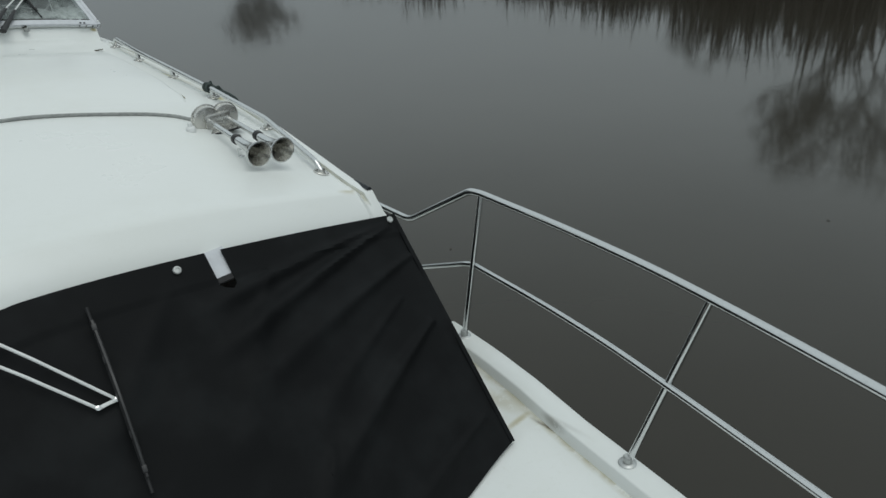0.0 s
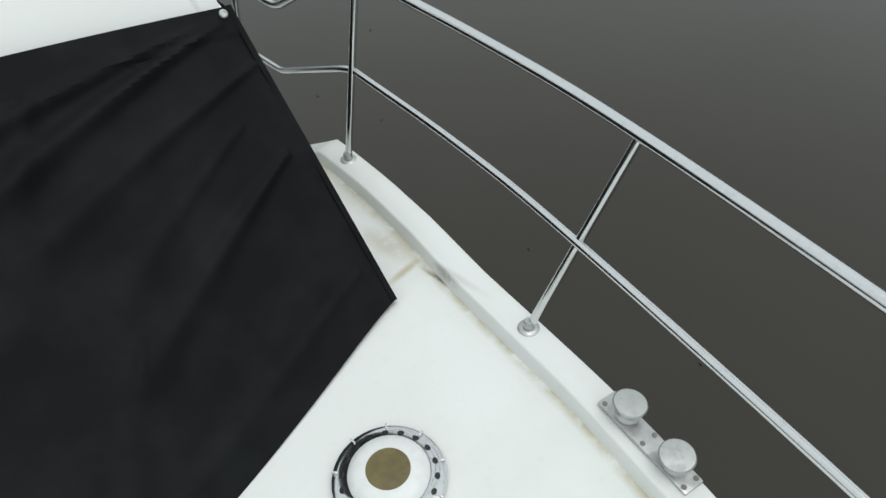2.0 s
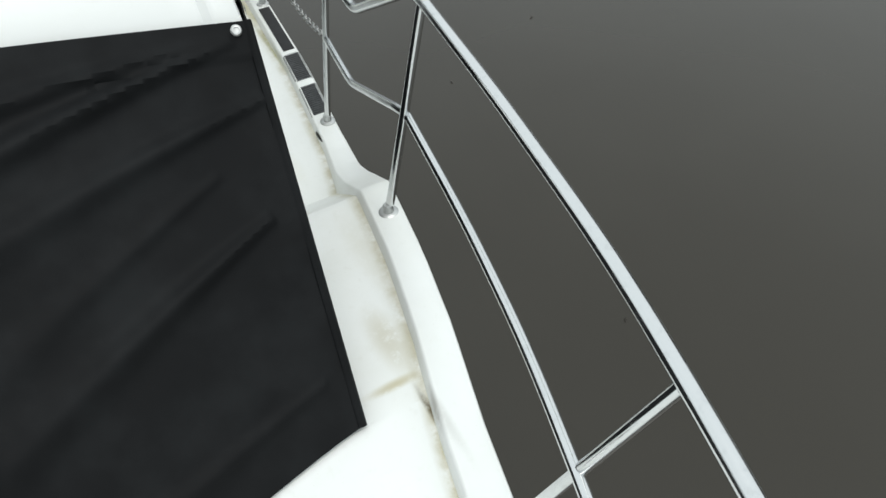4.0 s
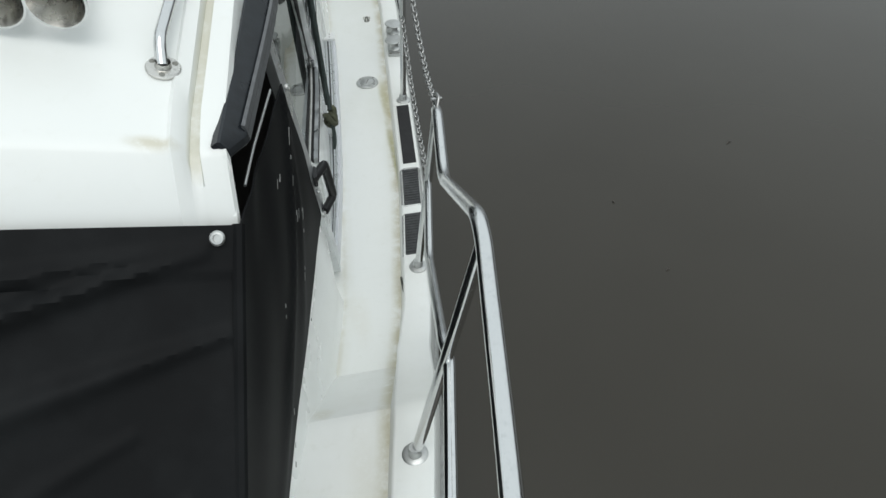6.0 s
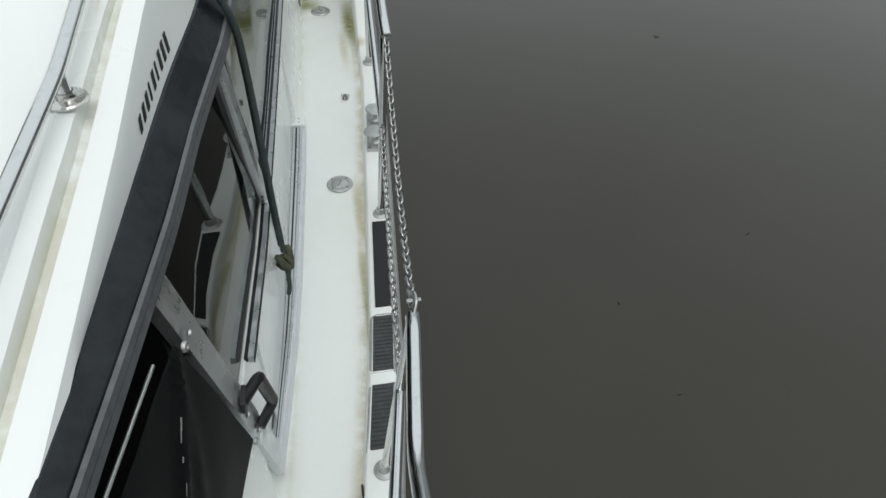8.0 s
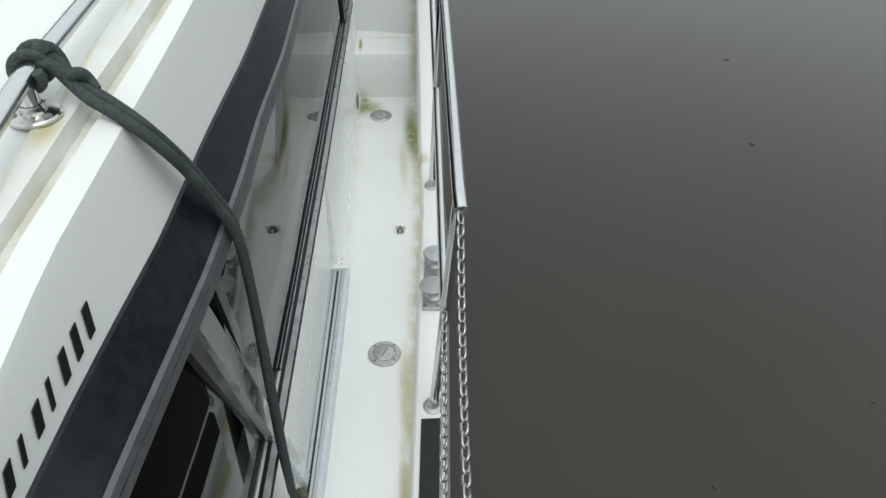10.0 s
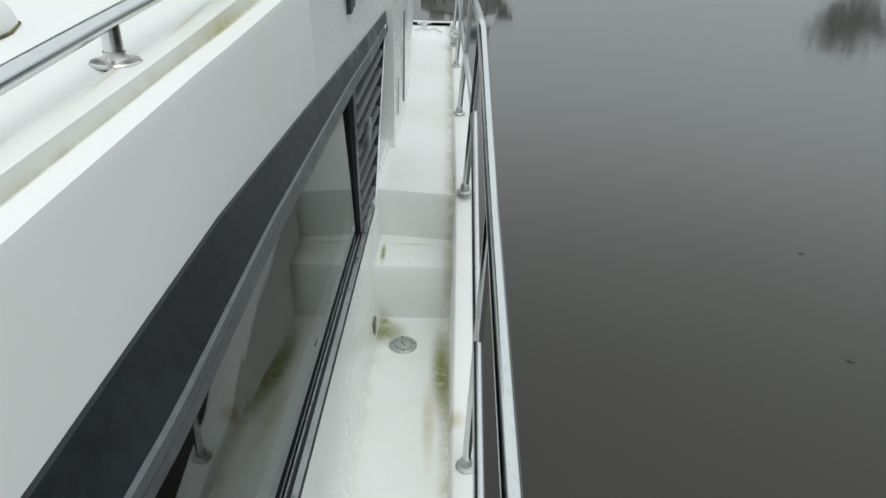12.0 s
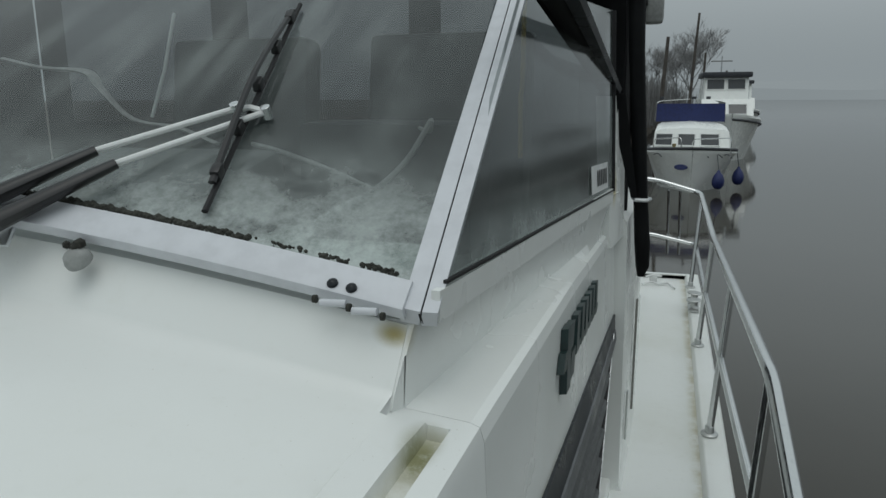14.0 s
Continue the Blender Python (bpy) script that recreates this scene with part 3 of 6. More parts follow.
# roof, gutter and fascia in one moulding
groove_in = table([(-1.9, 0.017), (-1.0, 0.010), (-0.2, 0.0)])
groove_wide = table([(0.2, 0.0), (0.7, 0.004), (0.9, 0.005)])
lip_rise = table([(-1.78, 0.0), (-1.4, 0.5), (0.55, 0.5), (0.80, 0.30), (0.86, 0.0)])
foot_rise = table([(0.6, 0.9), (0.80, 0.85), (0.862, 0.75), (0.898, 0.0)])
sec = []
for y in [-1.928, -1.915, -1.898, -1.88, -1.85, -1.84, *span(-1.8, 0.78, 0.06), 0.82, 0.85, 0.872, 0.876, 0.898, 0.8995, 0.917, 0.93, 1.0, 1.1]:
    r, z = rim_x(max(y, -1.88)), rim_z(max(y, -1.88))
    front = {-1.928: -0.10, -1.915: -0.080, -1.898: -0.058, -1.88: -0.037, -1.85: -0.009, -1.84: -0.001}.get(y, 0.0)
    groove = 0.0 if y > 0.873 else 0.015 if y > -1.86 else 0.002
    bz = trim_top_z(y) if y > -1.86 else 0.955
    go, gw = groove_in(y), groove_wide(y)
    fx = trim_top(y) if y > -1.84 else r
    row = [(max(fx, r) - 0.01, y, min(bz - 0.004, z + front - 0.002)), (max(fx, r), y, min(bz, z + front - 0.001)), (r + 0.003, y, z - 0.02 + front), (r - 0.002, y, z - 0.004 + front), (r - 0.012, y, z + front),
           (r - 0.026 - go, y, z + 0.002 + front), (r - 0.029 - go, y, z + 0.002 - groove + front), (r - 0.046 - go - gw, y, z + 0.004 - groove + front), (r - 0.049 - go - gw, y, z + 0.006 + lip_rise(y) * max(0.0, roof_z(y) - z) + front),
           (r - 0.085 - (0.005 if y > 0.86 else 0.0), y, z + 0.006 + max(0.0, min(roof_z(y), 1.318) - z) * foot_rise(y) + front), (r - 0.092, y, roof_z(y) + front)]
    for k in range(1, 25):
        x = r - 0.09 + (MID - r + 0.09) * k / 24
        row.append((x, y, roof_at(x, max(y, -1.88)) + front))
    if 0.86 < y < 0.95:
        row[10] = (r - 0.0880, y, roof_z(y))
    if y > 0.89:
        row[5:10] = [(x, y, z + 0.11 * max(0.0, r - 0.012 - x)) for x, q, h in row[5:10]]
    if y > 0.899:
        row[:9] = [(r - 0.089, y, z - 0.004)] * 9
    bow_out = 0.05 * max(0.0, min(1.0, (-1.60 - y) / 0.30))
    row = [(x, q - bow_out * max(0.0, 1 - ((x - MID) / 1.305) ** 2), h) for x, q, h in row]
    sec.append(row)
bm = lofted(sec)
loft(bm, flip(sec))
bmesh.ops.remove_doubles(bm, verts=bm.verts, dist=1e-4)
roof = tagged(part("roof", bm, ROOF, sharp=38), "white moulded cabin roof with a gutter along its edge", "roof", kind="structure")
add_grime(roof, lambda c: 1.0 if rim_x(c.y) - 0.048 - groove_wide(c.y) < c.x + groove_in(c.y) < rim_x(c.y) - 0.027 and -1.87 < c.y < 0.874 else 0.3 if rim_x(c.y) - 0.087 < c.x < rim_x(c.y) - 0.05 and -1.2 < c.y < 0.7 else 0.0)

# dirty joint between the roof and its edge, broken where the sealant is clean
for a, b in ((-1.05, -0.82), (-0.78, -0.50), (-0.47, -0.10), (-0.06, 0.30), (0.33, 0.66)):
    line = [(rim_x(y) - 0.0895, y, roof_z(y) - 0.0006 + 0.0004 * math.sin(40 * y)) for y in span(a, b, 0.03)]
    tagged(part("trim_joint", tubed(line, [0.0004 + 0.0011 * abs(noise.noise((p[1] * 6, 0.3, 1.0))) * 2 for p in line], 6), SCUM), "thin brown dirt line in the joint of the roof edge", "trim", kind="structure")

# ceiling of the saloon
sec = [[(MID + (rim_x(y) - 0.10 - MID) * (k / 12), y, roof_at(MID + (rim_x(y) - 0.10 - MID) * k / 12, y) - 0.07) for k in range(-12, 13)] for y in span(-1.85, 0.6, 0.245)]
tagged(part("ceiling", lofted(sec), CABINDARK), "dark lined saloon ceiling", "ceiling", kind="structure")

# fascia aft of the roof, and the flat facets below the aft windscreen
rows = []
for y in [0.8985, 0.922, *span(0.96, 2.30, 0.067)]:
    r, z, bz, fx = rim_x(y), rim_z(y), trim_top_z(y), trim_top(y)
    f = (y - 0.905) / 1.2
    gx, gz = -0.266 + 0.145 * f, 1.398 - 0.018 * f
    cx, cz = min(gx - 0.003, r - 0.012), 1.306 - 0.002 * f
    rows.append([(fx - 0.01, y, bz - 0.004), (fx, y, bz), (r + 0.003, y, z - 0.02), (r - 0.002, y, z - 0.004), (r - 0.012, y, z), (cx, y, max(cz, z + 0.004)), (gx, y, gz), (gx - 0.05, y, gz), (gx - 0.06, y, 1.20)])
wedge = []
for y in (0.866, 0.876, 0.886, 0.8985):
    r, z, f = rim_x(y), rim_z(y), (y - 0.905) / 1.2
    gx, gz = -0.2675 + 0.145 * f, min(roof_z(y) - 0.002, 1.316 + 2.0 * (y - 0.866))
    wedge.append([(gx - 0.002, y, min(gz, z + 0.003)), (gx, y, gz), (gx - 0.03, y, gz - 0.003)])
rows[0][6] = (rows[0][6][0], rows[0][6][1], wedge[-1][1][2])
rows[0][7] = (rows[0][7][0], rows[0][7][1], wedge[-1][1][2] - 0.003)
bm = lofted(rows)
loft(bm, flip(rows))
loft(bm, wedge)
loft(bm, flip(wedge))
tagged(part("fascia_aft", bm, CABIN, sharp=14), "white faceted cabin shoulder below the aft windscreen", "wall", kind="structure")

# dark trim band under the fascia
rows = []
for y in [-1.84, -1.825, -1.81, -1.795, -1.78, *span(-1.72, 2.30, 0.06)]:
    r, bz, lx, lz = trim_top(y), trim_top_z(y), trim_low(y), trim_low_z(y)
    cut = min(1.0, 0.25 + (y + 1.84) / 0.08)      # the front end is cut on a slant
    lx, lz = r + 0.010 + (lx - r - 0.010) * cut, bz - 0.030 + (lz - bz + 0.030) * cut
    rows.append([(r - 0.012, y, bz - 0.004), (r, y, bz + 0.003), (r + 0.005, y, bz + 0.002), (lx - 0.004, y, lz + 0.026), (lx, y, lz + 0.020), (lx, y, lz + 0.006), (lx - 0.006, y, lz), (lx - 0.022, y, lz), (lx - 0.022, y, lz + 0.02)])
trim_band = tagged(part("trim_band", lofted(rows, closed=True, ends=True), NAVY, sharp=30), "dark grey trim band under the roof edge", "trim", kind="structure")
tagged(part("trim_band_starboard", lofted(flip(rows), closed=True, ends=True), NAVY, sharp=30), "dark grey trim band on the far side", "trim", kind="structure")

rows = []
for y in span(-1.77, 2.29, 0.06):
    lx, lz = trim_low(y), trim_low_z(y)
    rows.append([(lx - 0.008, y, lz + 0.037), (lx - 0.002, y, lz + 0.034), (lx + 0.002, y, lz + 0.004), (lx - 0.004, y, lz - 0.002), (lx - 0.012, y, lz + 0.004)])
tagged(part("trim_lip", lofted(rows, closed=True, ends=True), STRIP, sharp=30), "grey lip along the lower edge of the dark trim", "trim", kind="structure")

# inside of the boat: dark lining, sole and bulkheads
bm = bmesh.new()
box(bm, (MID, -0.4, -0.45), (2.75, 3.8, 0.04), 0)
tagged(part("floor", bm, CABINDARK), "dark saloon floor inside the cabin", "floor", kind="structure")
tagged(part("wall_bulkhead", boxed((MID, 1.75, 0.35), (2.9, 0.05, 1.60), 0), CABINDARK), "dark bulkhead between saloon and cockpit", "wall", kind="structure")
tagged(part("wall_front", quad_prism(bmesh.new(), [(-0.50, -2.60, 0.30), (2 * MID + 0.50, -2.60, 0.30), (2 * MID + 0.43, -1.90, 0.93), (MID, -1.95, 1.10), (-0.43, -1.90, 0.93)], (0, 0.03, -0.03)), CABINDARK), "raked front wall behind the window cover", "wall", kind="structure")
tagged(part("floor_cockpit", boxed((MID, 3.4, 0.40), (2.86, 3.2, 0.04), 0), CABINDARK), "dark cockpit floor", "floor", kind="structure")

# ---------------------------------------------------------------- water, banks
WATER_Z = -1.12
bm = bmesh.new()
quad_prism(bm, [(-900, -900, WATER_Z), (900, -900, WATER_Z), (900, 900, WATER_Z), (-900, 900, WATER_Z)], (0, 0, -2))
tagged(part("water", bm, WATER), "still brown-grey river water under mist", "water", kind="structure")


# ---------------------------------------------------------------- guard rails
def foot(bm, at, r=0.03):
    return lathe(bm, [(0, 0), (r, 0), (r, 0.004), (r * 0.85, 0.008), (r * 0.55, 0.009), (r * 0.52, 0.03), (r * 0.42, 0.034), (0, 0.034)], Matrix.Translation(at), 20)


def post(rail, base, top, mid=None, name="post"):
    ob = part(name, tubed([base, top], 0.0125, 12), STEEL, rail)
    part("foot", foot(bmesh.new(), base), DULL, ob)
    return ob


rail = thing("guard_rail", (-0.1, -2.05, 0.31), "polished steel bow guard rail with two tubes and posts", "guard rail")
P1, P2, P3, G1 = (-0.096, -2.064, 0.312), (-0.324, -3.027, 0.360), (-0.68, -4.1, 0.41), (0.035, -1.23, 0.034)
T1, T2, T3, TG = (0.054, -2.05, 0.938), (-0.149, -3.154, 0.962), (-0.435, -4.1, 0.980), (0.116, -1.23, 0.642)
M1, M2, M3, MG = (-0.010, -2.052, 0.632), (-0.240, -3.087, 0.667), (-0.57, -4.1, 0.71), (0.082, -1.23, 0.392)
bow = [(-1.65, -5.75, 1.08), (-1.2, -5.55, 1.06), (-0.78, -4.95, 1.03)]
part("top_rail", tubed(rounded([TG, (0.112, -1.27, 0.655), (0.075, -1.56, 0.668), (0.060, -1.98, 0.930), T1, *glide([T1, (-0.035, -2.60, 0.955), T2, T3, *bow[::-1]], 6)[1:]], 0.05), 0.0155, 14), STEEL, rail)
part("middle_rail", tubed(rounded([MG, (0.026, -1.58, 0.43), (-0.012, -2.0, 0.618), M1, *glide([M1, (-0.115, -2.60, 0.652), M2, M3, (-0.9, -4.9, 0.74), (-1.65, -5.6, 0.78)], 6)[1:]], 0.04), 0.0125, 12), STEEL, rail)
post(rail, P1, T1)
post(rail, P2, T2)
post(rail, P3, T3)
post(rail, G1, TG)

rail2 = thing("guard_rail", (0.15, 0.84, 0.03), "polished steel side guard rail rising with the steps", "guard rail")
F = [(0.135, -0.226, 0.03), (0.196, 0.839, 0.03), (0.210, 1.757, 0.467), (0.220, 2.698, 0.47), (0.233, 3.648, 0.47), (0.25, 4.75, 0.47)]
FT = [(0.177, -0.226, 0.765), (0.216, 0.839, 0.850), (0.238, 1.757, 1.062), (0.255, 2.698, 1.022), (0.268, 3.648, 0.990), (0.293, 5.06, 1.02)]
FM = [(0.155, -0.226, 0.42), (0.205, 0.839, 0.45), (0.228, 1.757, 0.77), (0.236, 2.698, 0.757), (0.250, 3.648, 0.729), (0.285, 5.06, 0.68)]
stern = (0.0, 5.08, 1.10)
part("top_rail", tubed(rounded([(0.178, -0.27, 0.748), FT[0], FT[1], FT[2], FT[3], FT[4], FT[5], stern, (-1.2, 5.08, 1.10)], 0.06), 0.0155, 14), STEEL, rail2)
part("middle_rail", tubed(rounded([FM[0], FM[1], FM[2], FM[3], FM[4], FM[5], (0.0, 5.08, 0.735), (-1.2, 5.08, 0.735)], 0.05), 0.0125, 12), STEEL, rail2)
for a, b in zip(F, FT):
    post(rail2, a, b if a[1] < 4.7 else (0.288, 4.85, 1.015))


# ---------------------------------------------------------------- canvas covers over the front windows
def crease(p, a, b, width, height):
    """A fold along the line a to b in the plane of the cloth, in parts of its width and height."""
    ax, ay, bx, by = *a, *b
    dx, dy = bx - ax, by - ay
    t = ((p[0] - ax) * dx + (p[1] - ay) * dy) / (dx * dx + dy * dy)
    if t < 0 or t > 1:
        return 0.0
    d = (p[0] - ax - t * dx, p[1] - ay - t * dy)
    e = math.hypot(*d) / (width * (0.35 + t))
    return height * math.exp(-e * e) * min(1.0, 6 * (1 - t)) * (0.5 + 0.5 * min(1, 4 * t))


def cloth(grid, back):
    """Rows of points given a thickness towards back."""
    bm = bmesh.new()
    loft(bm, grid)
    edge_faces = bm.faces[:]
    got = bmesh.ops.extrude_face_region(bm, geom=edge_faces)
    bmesh.ops.translate(bm, verts=[v for v in got["geom"] if isinstance(v, bmesh.types.BMVert)], vec=back)
    return bm


def front_point(x, v):
    """v: 0 at the roof lip, 1 at the deck."""
    s = (x - MID) / 1.305
    k = 1 - min(1.0, s * s)
    top = Vector((x, -1.938 - 0.05 * k, 0.948 + 0.232 * (1 - min(1.0, abs(s)) ** 1.36)))
    bx = MID + (x - MID) * 1.182 / 1.305
    low = Vector((bx, -2.645 - 0.18 * k ** 1.3, 0.312 - 0.004 * k))
    return top.lerp(low, v)


FOLDS = [((0.008, 0.030), (0.66, 0.155), 0.020, 0.020), ((0.012, 0.045), (0.68, 0.285), 0.026, 0.026), ((-0.02, 0.185), (0.66, 0.40), 0.032, 0.017), ((0.03, 0.455), (0.62, 0.72), 0.034, 0.020),
         ((0.02, 0.86), (0.66, 0.93), 0.028, 0.010), ((0.10, 0.33), (0.55, 0.56), 0.026, 0.008), ((0.52, 0.62), (0.80, 0.99), 0.03, 0.010), ((0.45, 0.10), (0.72, 0.55), 0.035, 0.008), ((0.70, 0.08), (0.98, 0.40), 0.03, 0.010)]


def front_cloth(x0, x1, n, notch):
    rows = []
    for j in range(111):
        v = j / 110
        row = []
        for i in range(n + 1):
            u = i / n
            x = x0 + (x1 - x0) * u
            x += notch(u) * min(1.0, max(0.0, (0.125 - v) / 0.02))
            p = front_point(x, v)
            un = (-0.37 - x) / 1.3
            bulge = sum(crease((un, v), *f) for f in FOLDS)
            bulge += 0.006 * noise.noise((x * 3, v * 4, 1.7)) + 0.003 * noise.noise((x * 9, v * 9, 4.0))
            hem = 0.004 if v < 0.09 else 0.0
            p += Vector((0, -0.75, 0.66)) * (0.012 + bulge * min(1, v * 9) * min(1, (1 - v) * 12 + 0.15) + hem)
            row.append(p)
        rows.append(row)
    return cloth(rows, (0, 0.004, -0.004))


cover = thing("window_cover", (-0.5, -2.64, 0.31), "black canvas cover with folds over the raked front windows", "window cover")
part("front_panel", front_cloth(-0.345, -1.100, 120, lambda u: 0.03 * u ** 8), CANVAS, cover, "black canvas panel with slanting folds")
part("centre_panel", front_cloth(-1.080, 2 * MID + 0.345, 70, lambda u: -0.045 * (1 - u) ** 12), CANVAS, cover)
# side panel from the front corner aft to the door pillar
rows = []
for j in range(31):
    v = j / 30
    row = []
    for i in range(41):
        u = i / 40
        top = Vector((-0.347, -1.938, 0.948)).lerp(Vector((-0.272, -1.455, 0.915)), min(1, u * 1.0))
        low = Vector((-0.468, -2.645, 0.312)).lerp(Vector((-0.252, -1.300, 0.385)), u)
        p = top.lerp(low, v)
        b = 0.008 * math.sin(v * 3.1) * math.sin(u * 3.1) + 0.006 * noise.noise((u * 5, v * 3, 7.7)) + crease((u, v), (0.97, 0.02), (0.30, 0.95), 0.05, 0.010) + crease((u, v), (0.95, 0.03), (0.62, 0.98), 0.04, 0.007)
        row.append(p + Vector((0.97, -0.2, 0.1)) * (0.012 + b))
    rows.append(row)
part("side_panel", cloth(rows, (-0.004, 0, 0)), CANVAS, cover, "black canvas side panel with pale scuffs")
part("corner_seam", tubed([front_point(-0.345, k / 12) + Vector((0.004, -0.006, 0.006)) for k in range(13)], 0.011, 8), CANVAS, cover)
part("piping", tubed([(-0.332, -1.84, 0.951), (-0.318, -1.72, 0.945), (-0.286, -1.50, 0.930)], 0.003, 8), DULL, cover, "silver edge strip")


def stud(at, normal, parent, r=0.013):
    m = Matrix.Translation(at) @ Vector(normal).to_track_quat("Z", "Y").to_matrix().to_4x4()
    return part("stud", lathed([(r, 0), (r, 0.003), (r * 0.8, 0.006), (r * 0.5, 0.0065), (r * 0.45, 0.004), (0, 0.004)], m, 16), DULL, parent, "chrome press stud")


N_FRONT = (0, -0.75, 0.66)
for x, v in ((-0.372, 0.022), (-1.228, 0.030), (-2.05, 0.03), (-2.92, 0.022)):
    stud(front_point(x, v) + Vector(N_FRONT) * 0.020, N_FRONT, cover)
for q in ((-0.256, -1.448, 0.90), (-0.238, -1.312, 0.395)):
    stud(q, (1, -0.2, 0.1), cover, 0.009)
seam_rng = random.Random(12)
for k in range(22):
    v = seam_rng.uniform(0.08, 0.95)
    u = (0.80 if k % 3 else 0.52) - 0.10 * v + seam_rng.gauss(0, 0.035)
    q0 = Vector((-0.347, -1.938, 0.948)).lerp(Vector((-0.272, -1.455, 0.915)), u).lerp(Vector((-0.468, -2.645, 0.312)).lerp(Vector((-0.252, -1.300, 0.385)), u), v)
    q1 = q0 + Vector((-0.003, -0.010, -0.018)) * seam_rng.uniform(0.25, 1.3)
    part("stitch", tubed([q0 + Vector((0.027, 0, 0)), q1 + Vector((0.027, 0, 0))], seam_rng.uniform(0.0006, 0.0013), 5), PADGREY, cover, "pale loose stitch")
# window post showing in the slit
slit = thing("window_post", front_point(-1.09, 0.2), "pale aluminium window post behind the canvas slit", "window post")
a, b = front_point(-1.092, -0.008), front_point(-1.092, 0.088)
part("post_strip", quad_prism(bmesh.new(), [a + Vector((0.035, 0, 0)), a - Vector((0.035, 0, 0)), b - Vector((0.035, 0, 0)), b + Vector((0.035, 0, 0))], (0, 0.01, -0.01)), FRAME, slit)
a, b = front_point(-1.092, 0.074), front_point(-1.092, 0.090)
up = Vector(N_FRONT) * 0.006
part("rubber_seal", quad_prism(bmesh.new(), [a + up + Vector((0.035, 0, 0)), a + up - Vector((0.035, 0, 0)), b + up - Vector((0.035, 0, 0)), b + up + Vector((0.035, 0, 0))], (0, 0.004, -0.004)), RUBBER, slit)


# ---------------------------------------------------------------- wipers
def wiper(pivots, ends, blade_a, blade_b, out, label, sleeve):
    at = Vector(pivots[0])
    w = thing("windscreen_wiper", at, label, "wiper")
    for k, (p, e) in enumerate(zip(pivots, ends)):
        p, e = Vector(p), Vector(e)
        part("arm", tubed([p, p.lerp(e, 0.5) + Vector(out) * 0.015, e], 0.0042, 8), VINYL, w, "white painted arm")
        if sleeve:
            part("sleeve", tubed([p + Vector(out) * 0.002, p.lerp(e, 0.5) + Vector(out) * 0.015], [0.021, 0.010], 10, 0.7), BLACK, w, "black arm sleeve")
    a, b = Vector(ends[0]), Vector(ends[1])
    part("yoke", tubed([a, (a + b) / 2 + Vector(out) * 0.004, b], 0.007, 8, 0.6), VINYL, w)
    for q in (a, b):
        part("pin", lathed([(0.007, -0.01), (0.007, 0.008), (0, 0.01)], Matrix.Translation(q) @ Vector(out).to_track_quat("Z", "Y").to_matrix().to_4x4(), 12), STEEL, w)
    p, q = Vector(blade_a), Vector(blade_b)
    m = (p + q) / 2
    part("blade", tubed([p, m, q], 0.0045, 6, 0.8), RUBBER, w)
    spine = [p.lerp(q, 0.08) + Vector(out) * 0.01, p.lerp(q, 0.3) + Vector(out) * 0.022, m + Vector(out) * 0.028, p.lerp(q, 0.7) + Vector(out) * 0.022, p.lerp(q, 0.92) + Vector(out) * 0.01]
    part("blade_carrier", tubed(glide(spine, 4), 0.0055, 6, 0.7), BLACK, w)
    for f in (0.12, 0.3, 0.5, 0.7, 0.88):
        c = p.lerp(q, f) + Vector(out) * 0.01
        part("claw", boxed(c, (0.020, 0.013, 0.016), 0.003, (q - p).to_track_quat("X", "Z").to_matrix().to_4x4()), BLACK, w)
    return w


wiper([(-1.800, -1.995, 1.222), (-1.815, -2.040, 1.172)], [(-1.543, -2.244, 0.952), (-1.592, -2.246, 0.954)], (-1.501, -2.060, 1.136), (-1.574, -2.420, 0.770), (0, -0.75, 0.66),
      "white-armed wiper with black blade on the canvas cover", False)

# ---------------------------------------------------------------- roof: grab rail, horns, hose
grab = thing("grab_rail", (-0.40, -1.0, 1.2), "polished steel grab rail on six feet along the roof edge", "grab rail")
FEET = [(-0.446, -1.657), (-0.380, -1.180), (-0.371, -0.704), (-0.338, -0.227), (-0.312, 0.243), (-0.277, 0.643)]
rail_rise = table([(-0.4, 0.046), (0.3, 0.055)])
tops = [(x, y, roof_z(y) + rail_rise(y)) for x, y in FEET]


def roof_turn(x, y):
    """The turn that lays a fitting flat on the roof."""
    dx, dy = (roof_at(x, y) - roof_at(x - 0.03, y)) / 0.03, (roof_z(y + 0.03) - roof_z(y - 0.03)) / 0.06
    return Vector((-dx, -dy, 1)).normalized().to_track_quat("Z", "Y").to_matrix().to_4x4()


